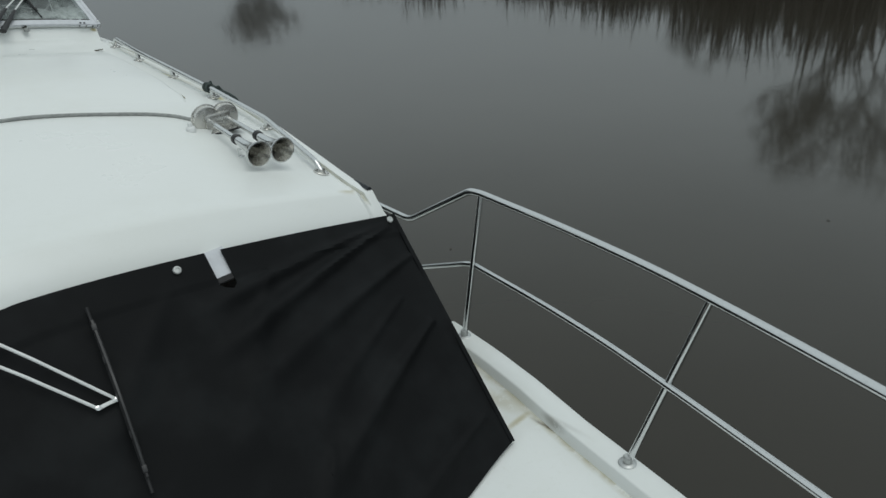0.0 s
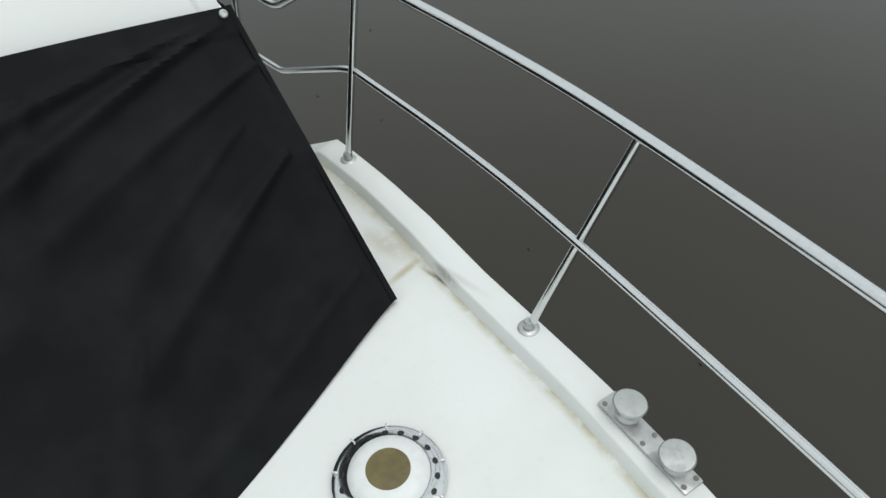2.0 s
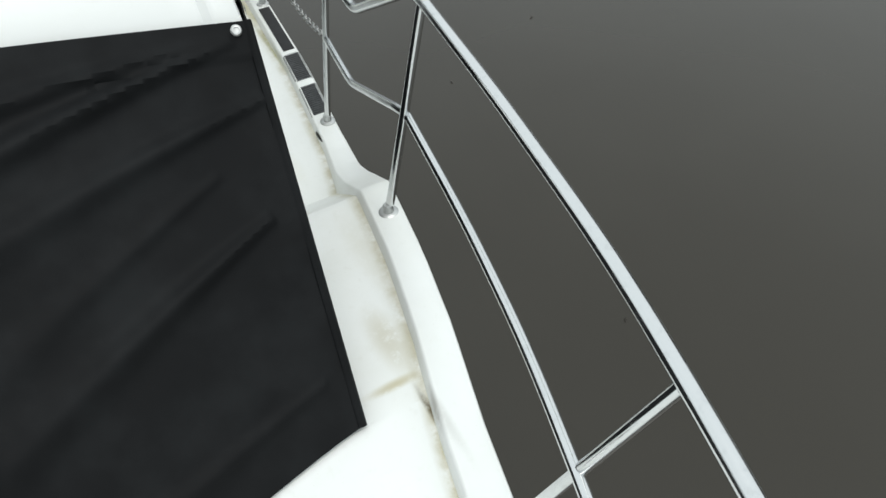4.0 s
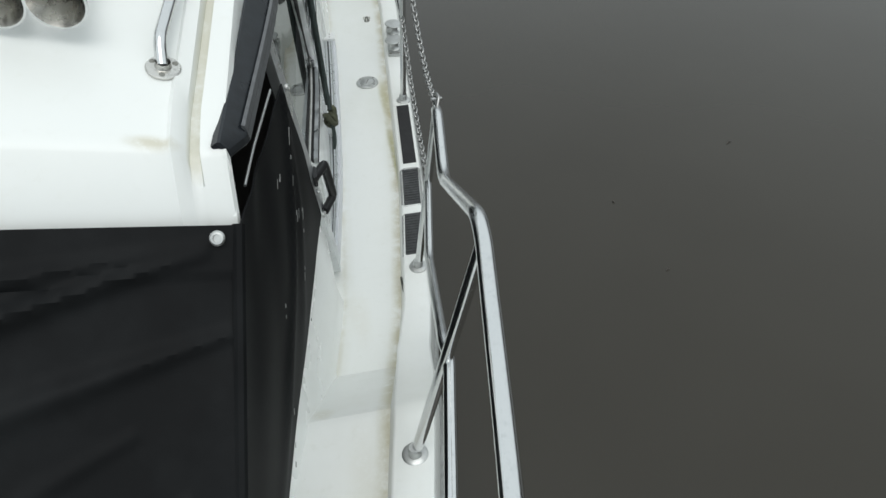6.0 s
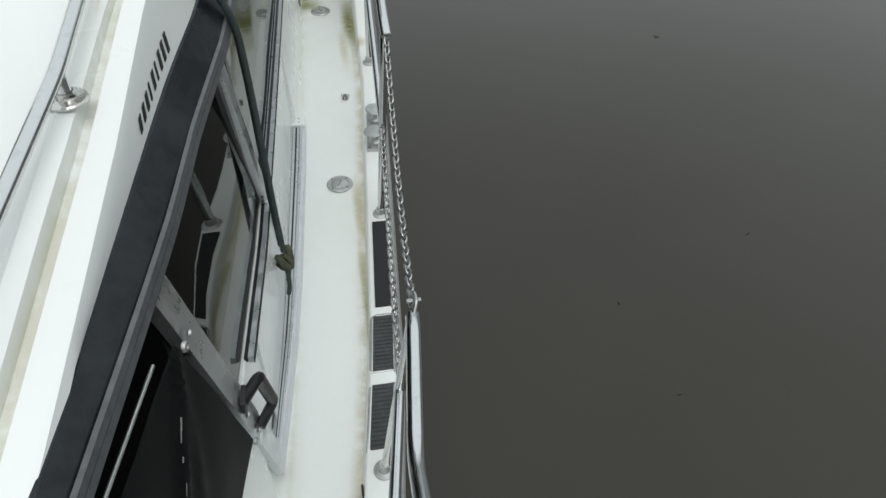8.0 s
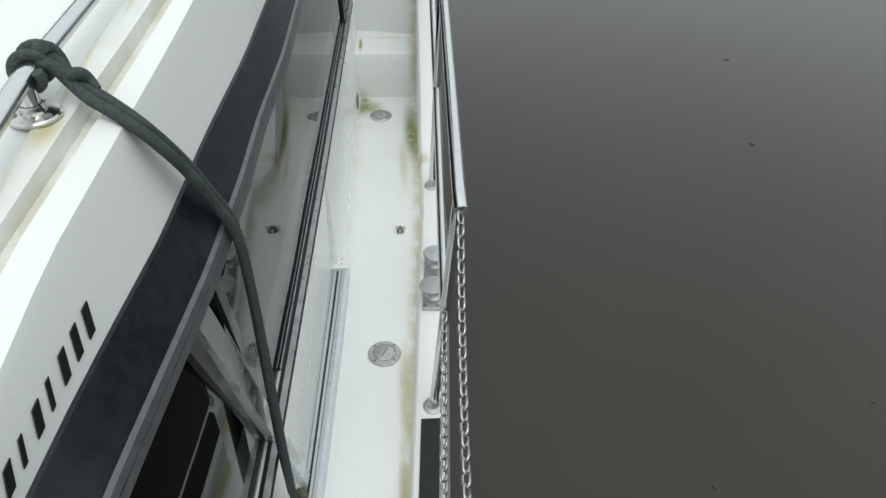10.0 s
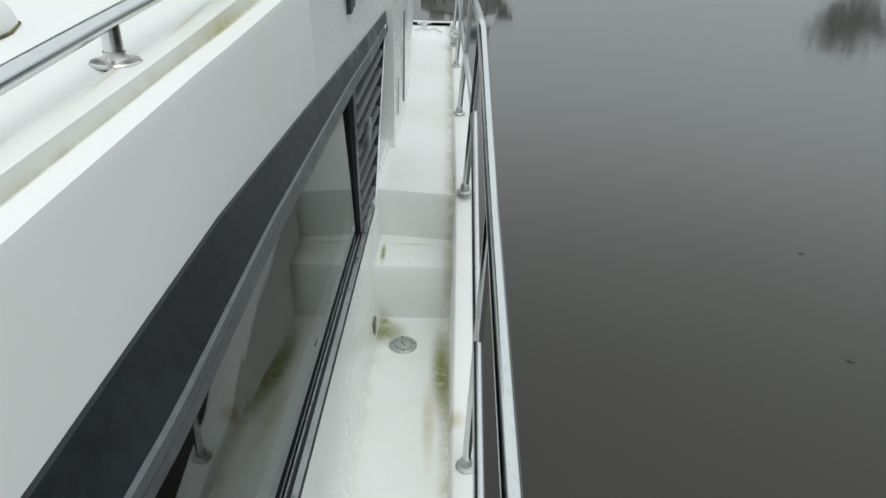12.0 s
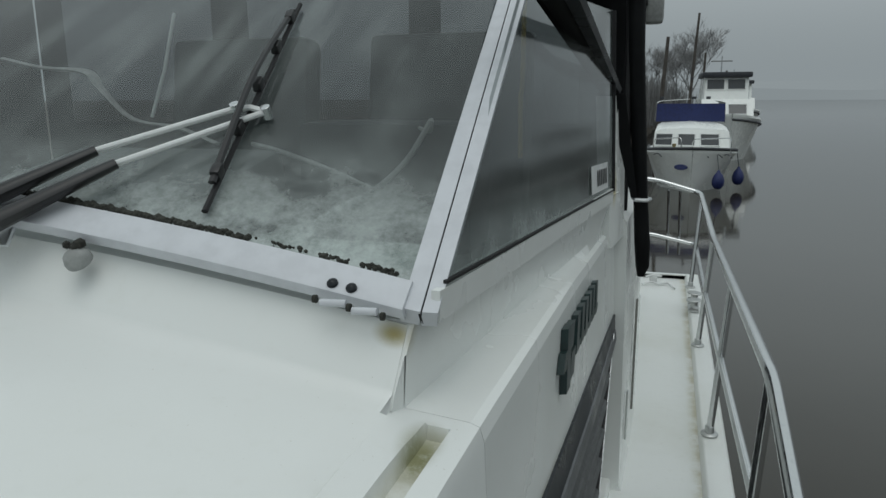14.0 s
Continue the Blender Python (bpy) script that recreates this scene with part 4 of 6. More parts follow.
start, end = (FEET[0][0], FEET[0][1], roof_z(FEET[0][1]) + 0.012), (FEET[5][0], FEET[5][1], roof_z(FEET[5][1]) + 0.012)
part("bar", tubed(rounded([start, (FEET[0][0] + 0.002, FEET[0][1] + 0.035, tops[0][2]), *tops[1:5], (FEET[5][0], FEET[5][1] - 0.035, tops[5][2]), end], 0.035), 0.0115, 14), STEEL, grab)
for k, (x, y) in enumerate(FEET):
    z = max(roof_z(y), roof_at(x, y))
    at = Matrix.Translation((x, y, z + 0.001)) @ (roof_turn(x, y) if k == 0 else Matrix.Identity(4))
    bm = lathed([(0, 0), (0.031, 0), (0.031, 0.003), (0.029, 0.005), (0.015, 0.006), (0.0135, 0.009), (0.013, 0.016)], at, 20)
    f = part("foot", bm, CHROME, grab, "pitted chrome foot")
    for a in (90, 210, 330):
        part("screw", lathed([(0.0055, 0), (0.0055, 0.0015), (0.002, 0.003), (0, 0.003)], at @ pose(0.022 * math.cos(radians(a)), 0.022 * math.sin(radians(a)), 0.0045), 10), SEAM, f)
    if 0 < k < 5:
        part("stem", tubed([(x, y, z + 0.008), (x, y, roof_z(y) + rail_rise(y) - 0.005)], [0.0125, 0.011], 12), STEEL, grab)


# raised lid on the roof
hatch = thing("roof_hatch", (MID, -0.2, roof_at(MID, -0.2)), "white raised roof lid with rounded edges and an algae line", "roof hatch")
lid_x = table([(-0.80, -0.545), (-0.70, -0.512), (-0.05, -0.456), (0.12, -0.450), (0.27, -0.443), (0.30, -0.447), (0.312, -0.460)])
lid_h = table([(-0.80, -0.002), (-0.45, 0.038), (0.27, 0.040), (0.295, 0.032), (0.307, 0.018), (0.312, -0.004)])
rows = []
for y in [*span(-0.80, 0.27, 0.107), 0.283, 0.295, 0.303, 0.309, 0.312]:
    e, h = lid_x(y), lid_h(y)
    half = [(e, -0.004), (e - 0.002, h * 0.35), (e - 0.006, h * 0.65), (e - 0.014, h * 0.88), (e - 0.028, h)] + [(e - 0.028 + (MID - e + 0.028) * k / 10, h) for k in range(1, 11)]
    half += [(2 * MID - x, q) for x, q in half[-2::-1]]
    rows.append([(x, y, roof_at(x, y) + q) for x, q in half])
part("lid", lofted(rows), ROOF2, hatch)
part("seal_line", tubed([(lid_x(y) + 0.002, y, roof_at(lid_x(y), y) + 0.001) for y in span(-0.72, 0.305, 0.04)], 0.002, 6), SCUM, hatch, "green-brown algae line along the seal")


def horn(mouth, tail):
    """One trumpet from its mouth to its tail: outside, lining, placing."""
    axis = Vector(tail) - Vector(mouth)
    length = axis.length
    m = Matrix.Translation(mouth) @ axis.to_track_quat("Z", "Y").to_matrix().to_4x4()
    prof = [(0.046, 0.0), (0.050, 0.001), (0.0505, 0.004), (0.045, 0.012), (0.034, 0.035), (0.024, 0.07), (0.019, 0.11), (0.0165, 0.16), (0.0165, 0.185), (0.013, 0.20), (0.0115, 0.25), (0.0105, length), (0, length)]
    inner = [(0.046, 0.0), (0.040, 0.014), (0.029, 0.04), (0.018, 0.075), (0.010, 0.13), (0, 0.14)]
    return prof, inner, m


horns = thing("twin_horn", (-0.60, -1.2, 1.17), "pair of chromed air horns on a pitted base", "horn")
for mouth, tail in (((-0.586, -1.632, 1.222), (-0.556, -1.165, 1.262)), ((-0.682, -1.626, 1.232), (-0.640, -1.165, 1.270))):
    prof, inner, m = horn(mouth, tail)
    t = part("trumpet", lathed(prof, m, 28), STEEL, horns)
    part("bell_lining", lathed(inner, m, 28), CHROME, t)
    part("collar", lathed([(0.0175, 0.180), (0.0205, 0.183), (0.0205, 0.200), (0.0165, 0.203)], m, 20), BLACK, t, "black collar")
    head = m @ Matrix.Translation((0, 0, (Vector(tail) - Vector(mouth)).length - 0.012))
    part("sound_head", lathed([(0, 0), (0.030, 0.0), (0.054, 0.006), (0.058, 0.014), (0.058, 0.022), (0.062, 0.023), (0.062, 0.030), (0.058, 0.031), (0.052, 0.044), (0.02, 0.050), (0, 0.050)], head, 28), CHROME, horns, "pitted round sound head")
    for k in range(6):
        a = radians(60 * k + 20)
        part("flange_screw", lathed([(0.004, 0.018), (0.004, 0.034), (0, 0.035)], head @ Matrix.Translation((0.054 * math.cos(a), 0.054 * math.sin(a), 0)), 8), SEAM, horns)
    part("nut", lathed([(0, 0.047), (0.011, 0.047), (0.011, 0.060), (0.006, 0.064), (0, 0.064)], head, 6), DULL, horns)
zb = roof_at(-0.60, -1.18)
part("base", boxed((-0.60, -1.160, zb + 0.034), (0.115, 0.050, 0.075), 0.012), CHROME, horns)
part("base_flange", boxed((-0.60, -1.19, zb + 0.004), (0.16, 0.085, 0.008), 0.003), CHROME, horns)
part("gasket", boxed((-0.60, -1.19, zb + 0.001), (0.175, 0.10, 0.005), 0.002), RUBBER, horns)
zf = roof_at(-0.66, -1.47)
part("stay", tubed([(-0.685, -1.47, zf + 0.003), (-0.683, -1.47, zf + 0.04), (-0.668, -1.462, 1.212)], 0.005, 8, 0.5), STEEL, horns)
part("stay_foot", boxed((-0.685, -1.465, zf + 0.003), (0.045, 0.02, 0.005), 0.002), STEEL, horns)
blob = thing("sealant_cap", (-0.674, -1.194, roof_at(-0.674, -1.194)), "white sealant cap over a cable hole in the roof", "cable gland")
part("cap", lathed([(0.020, -0.004), (0.020, 0.010), (0.016, 0.018), (0.010, 0.021), (0.009, 0.035), (0, 0.037)], pose(-0.730, -1.194, roof_at(-0.73, -1.194)), 16), VINYL, blob)
bolts = thing("bolt_pair", (-0.56, -1.13, roof_at(-0.56, -1.13)), "two worn screw heads in the roof beside the horns", "screw")
for x, y in ((-0.603, -1.236), (-0.559, -1.258), (-0.566, -1.169), (-0.72, -1.15)):
    part("screw_head", lathed([(0.006, -0.002), (0.006, 0.002), (0.003, 0.004), (0, 0.004)], pose(x, y, roof_at(x, y)), 10), SEAM, bolts)
hose = [(-0.64, -1.09), (-0.70, -1.01), (-0.79, -0.965), (-0.909, -0.935), (-1.1, -0.885), (-1.283, -0.855), (-1.65, -0.84), (-2.1, -0.88), (-2.6, -1.02)]
tagged(part("air_hose", tubed(glide([(x, y, roof_at(x, y) + 0.006) for x, y in hose], 5), 0.008, 8), PADGREY), "thin grey hose laid across the roof", "hose")


# ---------------------------------------------------------------- mooring bollards, filler caps, vent, mats
def bollard(m):
    b = new("mooring_bollard")
    plate = bmesh.new()
    box(plate, (0, 0, 0.006), (0.058, 0.285, 0.012), 0.005)
    ob = part("plate", plate, DULL, b)
    for sy in (-1, 1):
        part("horn_post", lathed([(0.030, 0.010), (0.023, 0.015), (0.019, 0.022), (0.019, 0.030), (0.022, 0.043), (0.038, 0.049), (0.042, 0.053), (0.039, 0.057), (0.015, 0.060), (0, 0.0605)], pose(0.004, sy * 0.078, 0.002, 0, sy * 4, 0), 24), DULL, b)
        for sx in (-1, 1):
            part("screw", lathed([(0.0065, 0), (0.0065, 0.0014), (0.003, 0.002), (0, 0.0012)], pose(sx * 0.019, sy * 0.128, 0.012), 10), SEAM, ob)
    for sx in (-1, 1):
        part("screw", lathed([(0.0065, 0), (0.0065, 0.0014), (0.003, 0.002), (0, 0.0012)], pose(sx * 0.019, 0, 0.012), 10), SEAM, ob)
    b.matrix_basis = m
    return tagged(b, "dull alloy double mooring bollard screwed to the coaming", "bollard", "mooring bollards")


first = bollard(pose(-0.426, -3.446, 0.380, 0, 0, -15.5))
copy_thing(first, pose(0.163, 0.288, 0.031, 0, 0, -5))
copy_thing(first, pose(0.245, 4.33, 0.471, 0, 0, -2))


def filler(m):
    c = new("deck_filler_cap")
    rim = part("rim", lathed([(0, 0), (0.050, 0), (0.050, 0.004), (0.047, 0.007), (0.034, 0.0075), (0.0325, 0.004), (0, 0.004)], Matrix(), 32), DULL, c)
    part("lid", lathed([(0, 0.003), (0.0315, 0.003), (0.0315, 0.0075), (0.029, 0.0085), (0, 0.0085)], Matrix(), 28), DULL, c)
    part("key_slot", boxed((0, 0, 0.0085), (0.004, 0.036, 0.0012), 0, pose(0, 0, 0, 0, 0, -25)), SEAM, c, "dark key slot")
    for a in (45, 135, 225, 315):
        part("screw", lathed([(0.004, 0.006), (0.004, 0.0085), (0, 0.009)], pose(0.041 * math.cos(radians(a)), 0.041 * math.sin(radians(a)), 0), 10), SEAM, rim)
    c.matrix_basis = m
    return tagged(c, "round grey metal deck filler cap with a slot", "filler cap", "deck filler caps")


cap = filler(pose(0, 0, 0.0005))
copy_thing(cap, pose(-0.002, 1.45, 0.0005, 0, 0, 50))

vent = thing("deck_vent", (-0.868, -3.032, 0.335), "white mushroom deck vent with a brown lens in its middle", "vent")
V = Matrix.Translation((-0.868, -3.032, 0.334)) @ Matrix.Diagonal((1.15, 1.15, 1.0, 1))
part("base_ring", lathed([(0.118, 0), (0.118, 0.004), (0.113, 0.008), (0.108, 0.009), (0.088, 0.017), (0.084, 0.022), (0.075, 0.02)], V, 40), STEEL, vent, "pressed steel ring")
part("dome", lathed([(0.0, 0.046), (0.044, 0.046), (0.052, 0.046), (0.068, 0.042), (0.080, 0.034), (0.084, 0.026), (0.080, 0.022)], V, 40), VINYL, vent, "white plastic dome")
part("lens", lathed([(0.0, 0.051), (0.03, 0.050), (0.045, 0.0475), (0.046, 0.045)], V, 32), BRASS, vent, "brown tarnished lens")
for k in range(18):
    a = 2 * math.pi * (k + 0.5) / 18
    n = Vector((math.cos(a), math.sin(a), 2.4)).normalized()
    part("air_hole", lathed([(0, 0.001), (0.0085, 0.001), (0.0085, -0.002)], Matrix.Translation(V @ Vector((0.0980 * math.cos(a), 0.0980 * math.sin(a), 0.0132))) @ n.to_track_quat("Z", "Y").to_matrix().to_4x4() @ Matrix.Diagonal((1, 0.75, 1, 1)), 12), BLACK, vent)
for k in range(9):
    a = 2 * math.pi * (k + 0.2) / 9
    part("tab", boxed(V @ Vector((0.112 * math.cos(a), 0.112 * math.sin(a), 0.012)), (0.016, 0.005, 0.010), 0.001, Matrix.Rotation(a, 4, "Z")), STEEL, vent)

strip = thing("step_mat", (0.10, -0.48, 0.031), "long black rubber strip on the boarding gap of the coaming", "mat")
quad = lambda y0, y1, i, o: [(curb_x(y0) + i, y0, 0.0305), (curb_x(y0) + o, y0, 0.0305), (curb_x(y1) + o, y1, 0.0305), (curb_x(y1) + i, y1, 0.0305)]
part("rubber_strip", quad_prism(bmesh.new(), quad(-0.67, -0.27, 0.030, 0.082), (0, 0, 0.006)), RUBBER, strip)
for y0, y1 in ((-0.92, -0.70), (-1.185, -0.955)):
    pad = thing("step_pad", (curb_x((y0 + y1) / 2) + 0.05, (y0 + y1) / 2, 0.031), "grey grip pad with a pale rounded frame on the coaming", "step pad", "step pads")
    c = quad(y0, y1, 0.018, 0.088)
    part("pad_frame", tubed(rounded([*c, c[0], c[1]], 0.02), 0.006, 8, 0.6), PADGREY, pad)
    part("grip", quad_prism(bmesh.new(), quad(y0 + 0.006, y1 - 0.006, 0.022, 0.084), (0, 0, 0.004)), GRIT, pad)
    for y in span(y0 + 0.02, y1 - 0.02, 0.014):
        part("ridge", boxed((curb_x(y) + 0.053, y, 0.0355), (0.056, 0.005, 0.003), 0), GRIT, pad)

clip_ob = thing("deck_fitting", (0.065, 0.596, 0), "small broken metal fitting bolted to the side deck", "fitting")
part("stub", lathed([(0, 0), (0.014, 0), (0.013, 0.006), (0.008, 0.010), (0.007, 0.022), (0, 0.024)], pose(0.065, 0.596, 0.0), 12), SEAM, clip_ob)
for a in (20, 150, 260):
    part("prong", boxed((0.065 + 0.013 * math.cos(radians(a)), 0.596 + 0.013 * math.sin(radians(a)), 0.012), (0.014, 0.005, 0.014), 0.002, Matrix.Rotation(radians(a), 4, "Z")), CHROME, clip_ob)
for y, x, z in ((1.50, None, 0.035), (-1.30, None, 0.018)):
    hole = thing("scupper", (cabin_x(1.5) + 0.004, 1.5, 0.04) if z > 0.03 else (curb_x(-1.3) + 0.004, -1.3, 0.018), "small drain slot with a dark opening", "drain", "drain slots")
    if z > 0.03:
        part("slot", boxed((cabin_x(1.5) + 0.001, 1.505, 0.045), (0.006, 0.055, 0.05), 0.002), SEAM, hole)
    else:
        part("slot", boxed((curb_x(-1.3) + 0.010, -1.3, 0.018), (0.006, 0.09, 0.018), 0.002), MOSS, hole)


# ---------------------------------------------------------------- chains across the boarding gap
def chain(a, b, sag, label):
    a, b = Vector(a), Vector(b)
    ob = thing("gate_chain", a, label, "chain", "gate chains")
    n = round((a - b).length * 1.03 / 0.0255)
    link = tubed(rounded([(0.0105, 0, 0.0075), (-0.0105, 0, 0.0075), (-0.0165, 0, 0), (-0.0105, 0, -0.0075), (0.0105, 0, -0.0075), (0.0165, 0, 0), (0.0105, 0, 0.0075)], 0.006, 2), 0.0034, 6)
    me = bpy.data.meshes.new("link")
    link.to_mesh(me)
    link.free()
    me.materials.append(LINK)
    me.shade_smooth()
    at = lambda t: a.lerp(b, t) - Vector((0, 0, sag * 4 * t * (1 - t)))
    for k in range(n):
        t = (k + 0.5) / n
        d = at(min(1, t + 0.01)) - at(max(0, t - 0.01))
        l = new("link", me)
        l.parent = ob
        l.matrix_basis = ob.matrix_basis.inverted() @ Matrix.Translation(at(t)) @ d.to_track_quat("X", "Z").to_matrix().to_4x4() @ Matrix.Rotation(radians(45 + 90 * (k % 2)), 4, "X")
    return ob


chain((0.120, -1.20, 0.645), (0.176, -0.275, 0.748), 0.11, "galvanised chain hung across the top of the boarding gap")
chain((0.086, -1.215, 0.392), (0.153, -0.245, 0.42), 0.08, "galvanised chain hung across the middle of the boarding gap")
hook = thing("chain_hook", (0.12, -1.21, 0.65), "small steel snap hook at the rail end", "hook")
part("hook_body", tubed(rounded([(0.116, -1.235, 0.65), (0.126, -1.215, 0.672), (0.124, -1.185, 0.668), (0.118, -1.18, 0.648)], 0.01), 0.005, 8), LINK, hook)
part("tongue", boxed((0.122, -1.205, 0.662), (0.03, 0.010, 0.006), 0.002), LINK, hook)


# ---------------------------------------------------------------- saloon side windows and sliding door
def wall_strip(y0, y1, step, off_a, off_b, z0, z1):
    """A bar along the cabin side between two offsets from its foot line; offsets and z may be functions of y."""
    za = z0 if callable(z0) else (lambda y: z0)
    zb = z1 if callable(z1) else (lambda y: z1)
    oa = off_a if callable(off_a) else (lambda y: off_a)
    ob = off_b if callable(off_b) else (lambda y: off_b)
    return lofted([[(cabin_x(y) + oa(y), y, za(y)), (cabin_x(y) + ob(y), y, za(y)), (cabin_x(y) + ob(y), y, zb(y)), (cabin_x(y) + oa(y), y, zb(y))] for y in span(y0, y1, step)], closed=True, ends=True)


def pane(corners):
    n = (Vector(corners[1]) - Vector(corners[0])).cross(Vector(corners[3]) - Vector(corners[0])).normalized() * 0.005
    return quad_prism(bmesh.new(), corners, n)


def side(y, z, off=-0.048):
    """A point in the plane of the side windows."""
    f = (z - SILL) / (0.98 - SILL)
    return Vector((cabin_x(y) + off * (1 - f) + f * (trim_low(y) - 0.018 - cabin_x(y)), y, z))


win = thing("window_1", side(0.2, 0.7), "dark glazed saloon window in aluminium and black frames", "window", kind="structure")
for y0, y1 in ((-1.42, -0.80), (-0.80, 0.20), (0.20, 1.36)):
    g = part("pane", lofted([[side(y, SILL + 0.004) + Vector((0.014, 0, 0)), side(y, 0.72) + Vector((0.006, 0, 0)), side(y, trim_low_z(y) + 0.01) - Vector((0.004, 0, 0))] for y in span(y0, y1, 0.1)]), PANE, win, "dark reflecting glass")
    g.visible_shadow = False
for name, y0, y1, outer, inner, low_z, high_z, mat, label in (
        ("outer_gasket", -1.15, 1.62, -0.0070, -0.0085, -0.016, -0.003, RUBBER, ""), ("outer_sill", -1.15, 1.62, -0.0085, -0.0200, -0.014, 0.006, ALU, "aluminium sill strip"),
        ("sill_gasket", -1.15, 1.45, -0.0200, -0.0290, -0.010, 0.003, BLACK, ""), ("inner_track", -0.45, 1.40, -0.0290, -0.0312, -0.006, 0.009, ALU, ""), ("inner_gasket", -0.45, 1.40, -0.0312, -0.0480, -0.006, 0.006, BLACK, "")):
    part(name, wall_strip(y0, y1, 0.1, outer, inner, SILL + low_z, SILL + high_z), mat, win, label)
part("head_trim", lofted([[side(y, trim_low_z(y) - 0.014) + Vector((0.006, 0, 0)), side(y, trim_low_z(y) + 0.012) + Vector((0.006, 0, 0)), side(y, trim_low_z(y) + 0.012) - Vector((0.01, 0, 0)), side(y, trim_low_z(y) - 0.014) - Vector((0.01, 0, 0))] for y in span(-1.4, 1.36, 0.12)], closed=True, ends=True), ALU, win, "grey aluminium head strip")


win_2 = thing("window_2", (2 * MID - side(0.2, 0.7).x, 0.2, 0.7), "dark glazed saloon window on the far side", "window", kind="structure")
for y0, y1 in ((-1.42, 0.20), (0.20, 2.30)):
    far_pane = lofted([[(2 * MID - q.x, q.y, q.z) for q in (side(y, SILL + 0.004), side(y, 0.72), side(y, trim_low_z(y) + 0.01))] for y in span(y0, y1, 0.2)])
    part("pane", far_pane, PANE, win_2).visible_shadow = False


def raked(y_low, y_top, z_low, z_top, w, out, thick, name, mat, parent, label=""):
    a, b = side(y_low, z_low), side(y_top, z_top)
    o = Vector((out, 0, 0))
    return part(name, quad_prism(bmesh.new(), [a + o, a + o + Vector((0, w, 0)), b + o + Vector((0, w, 0)), b + o], (-thick, 0, 0)), mat, parent, label)


pillar = thing("door_pillar", side(-1.2, 0.1), "raked aluminium pillar at the front of the side door", "pillar")
a, b = Vector((cabin_x(-1.20) + 0.004, -1.205, 0.045)), Vector((-0.274, -1.438, 0.985))
part("bar", quad_prism(bmesh.new(), [a, a + Vector((0.004, 0.055, 0.02)), b + Vector((0.006, 0.060, 0)), b], (-0.022, 0, 0)), ALU, pillar)
for f in (0.33, 0.44, 0.86):
    c = a.lerp(b, f) + Vector((0.004, 0.022, 0))
    part("rivet", lathed([(0.007, 0), (0.006, 0.004), (0, 0.005)], Matrix.Translation(c) @ pose(0, 0, 0, 0, 90, 0), 10), DULL, pillar)
door = thing("side_door", side(-0.5, 0.1), "sliding side door with white lower panel and raked aluminium edge", "door")
part("lower_panel", lofted([[(cabin_x(y) - 0.022, y, 0.070), (cabin_x(y) - 0.0185, y, SILL - 0.02), (cabin_x(y) - 0.034, y, SILL - 0.02), (cabin_x(y) - 0.034, y, 0.070)] for y in span(-1.05, 0.33, 0.1)], closed=True, ends=True), CABIN, door, "white lower door panel")
da, db = Vector((-0.188, -0.490, 0.088)), Vector((-0.214, -0.815, 0.985))
part("front_edge", quad_prism(bmesh.new(), [da, da + Vector((0.003, 0.034, 0)), db + Vector((0.003, 0.044, 0)), db], (-0.018, 0, 0)), ALU, door, "raked aluminium edge")
sa, sb = side(-0.635, SILL + 0.01, -0.040) + Vector((0.006, 0, 0)), db + Vector((-0.008, -0.034, 0))
part("seal", quad_prism(bmesh.new(), [sa, sa + Vector((0, 0.034, 0)), sb + Vector((0, 0.034, 0)), sb], (-0.012, 0, 0)), BLACK, door, "black rubber seal")
raked(-0.58, -0.72, 0.52, 0.985, 0.028, 0.006, 0.014, "inner_seal", BLACK, door)
track_z = table([(-1.2, 0.085), (0.33, 0.050)])
narrow = table([(-1.16, 0.42), (-0.5, 0.85), (0.1, 1.0)])     # the track tapers forward
# The last, black strip paints the shadow line between door panel and track.
for name, y0, y1, outer, inner, low_z, high_z, mat, label in (
        ("track", -1.16, 0.33, 0.020, -0.029, -0.090, 0.004, ALU, "aluminium door track"), ("track_flange", -1.16, 0.33, 0.033, 0.0205, -0.090, 0.000, FRAME, "pale outer flange"),
        ("track_rib", -1.16, 0.325, -0.0225, -0.0275, 0.003, 0.011, ALU, ""), ("track_rib", -1.16, 0.325, 0.0050, 0.0020, 0.003, 0.009, ALU, ""), ("track_rib", -1.16, 0.325, 0.0185, 0.0160, 0.003, 0.008, ALU, ""),
        ("track_gap", -1.12, 0.325, 0.0020, -0.0055, 0.003, 0.0052, BLACK, "dark slot"), ("track_groove", -1.12, 0.325, 0.0120, 0.0095, 0.003, 0.0056, SEAM, "dark groove line"),
        ("track_groove", -1.12, 0.325, -0.0150, -0.0170, 0.003, 0.0056, SEAM, "dark groove line"), ("door_shadow_strip", -1.10, -0.46, -0.0210, -0.0225, 0.008, 0.026, BLACK, "black strip for the shadow line under the door")):
    part(name, wall_strip(y0, y1, 0.1, lambda y: (outer + 0.029) * narrow(y) - 0.029, lambda y: (inner + 0.029) * narrow(y) - 0.029, lambda y: track_z(y) + low_z, lambda y: track_z(y) + high_z), mat, door, label)
part("end_cap", boxed((cabin_x(0.36) + 0.003, 0.362, 0.030), (0.060, 0.062, 0.066), 0.004), VINYL, door, "white plastic track end")
for y in (0.352, 0.376):
    part("screw", lathed([(0.003, 0), (0.003, 0.001), (0, 0.001)], pose(cabin_x(y) + 0.008, y, 0.063), 8), SEAM, door)
handle = thing("door_handle", (-0.24, -1.24, 0.5), "black plastic pull handle on the raked door pillar", "handle")
h0, h1 = a.lerp(b, 0.50) + Vector((0.006, 0.03, 0)), a.lerp(b, 0.33) + Vector((0.006, 0.03, 0))
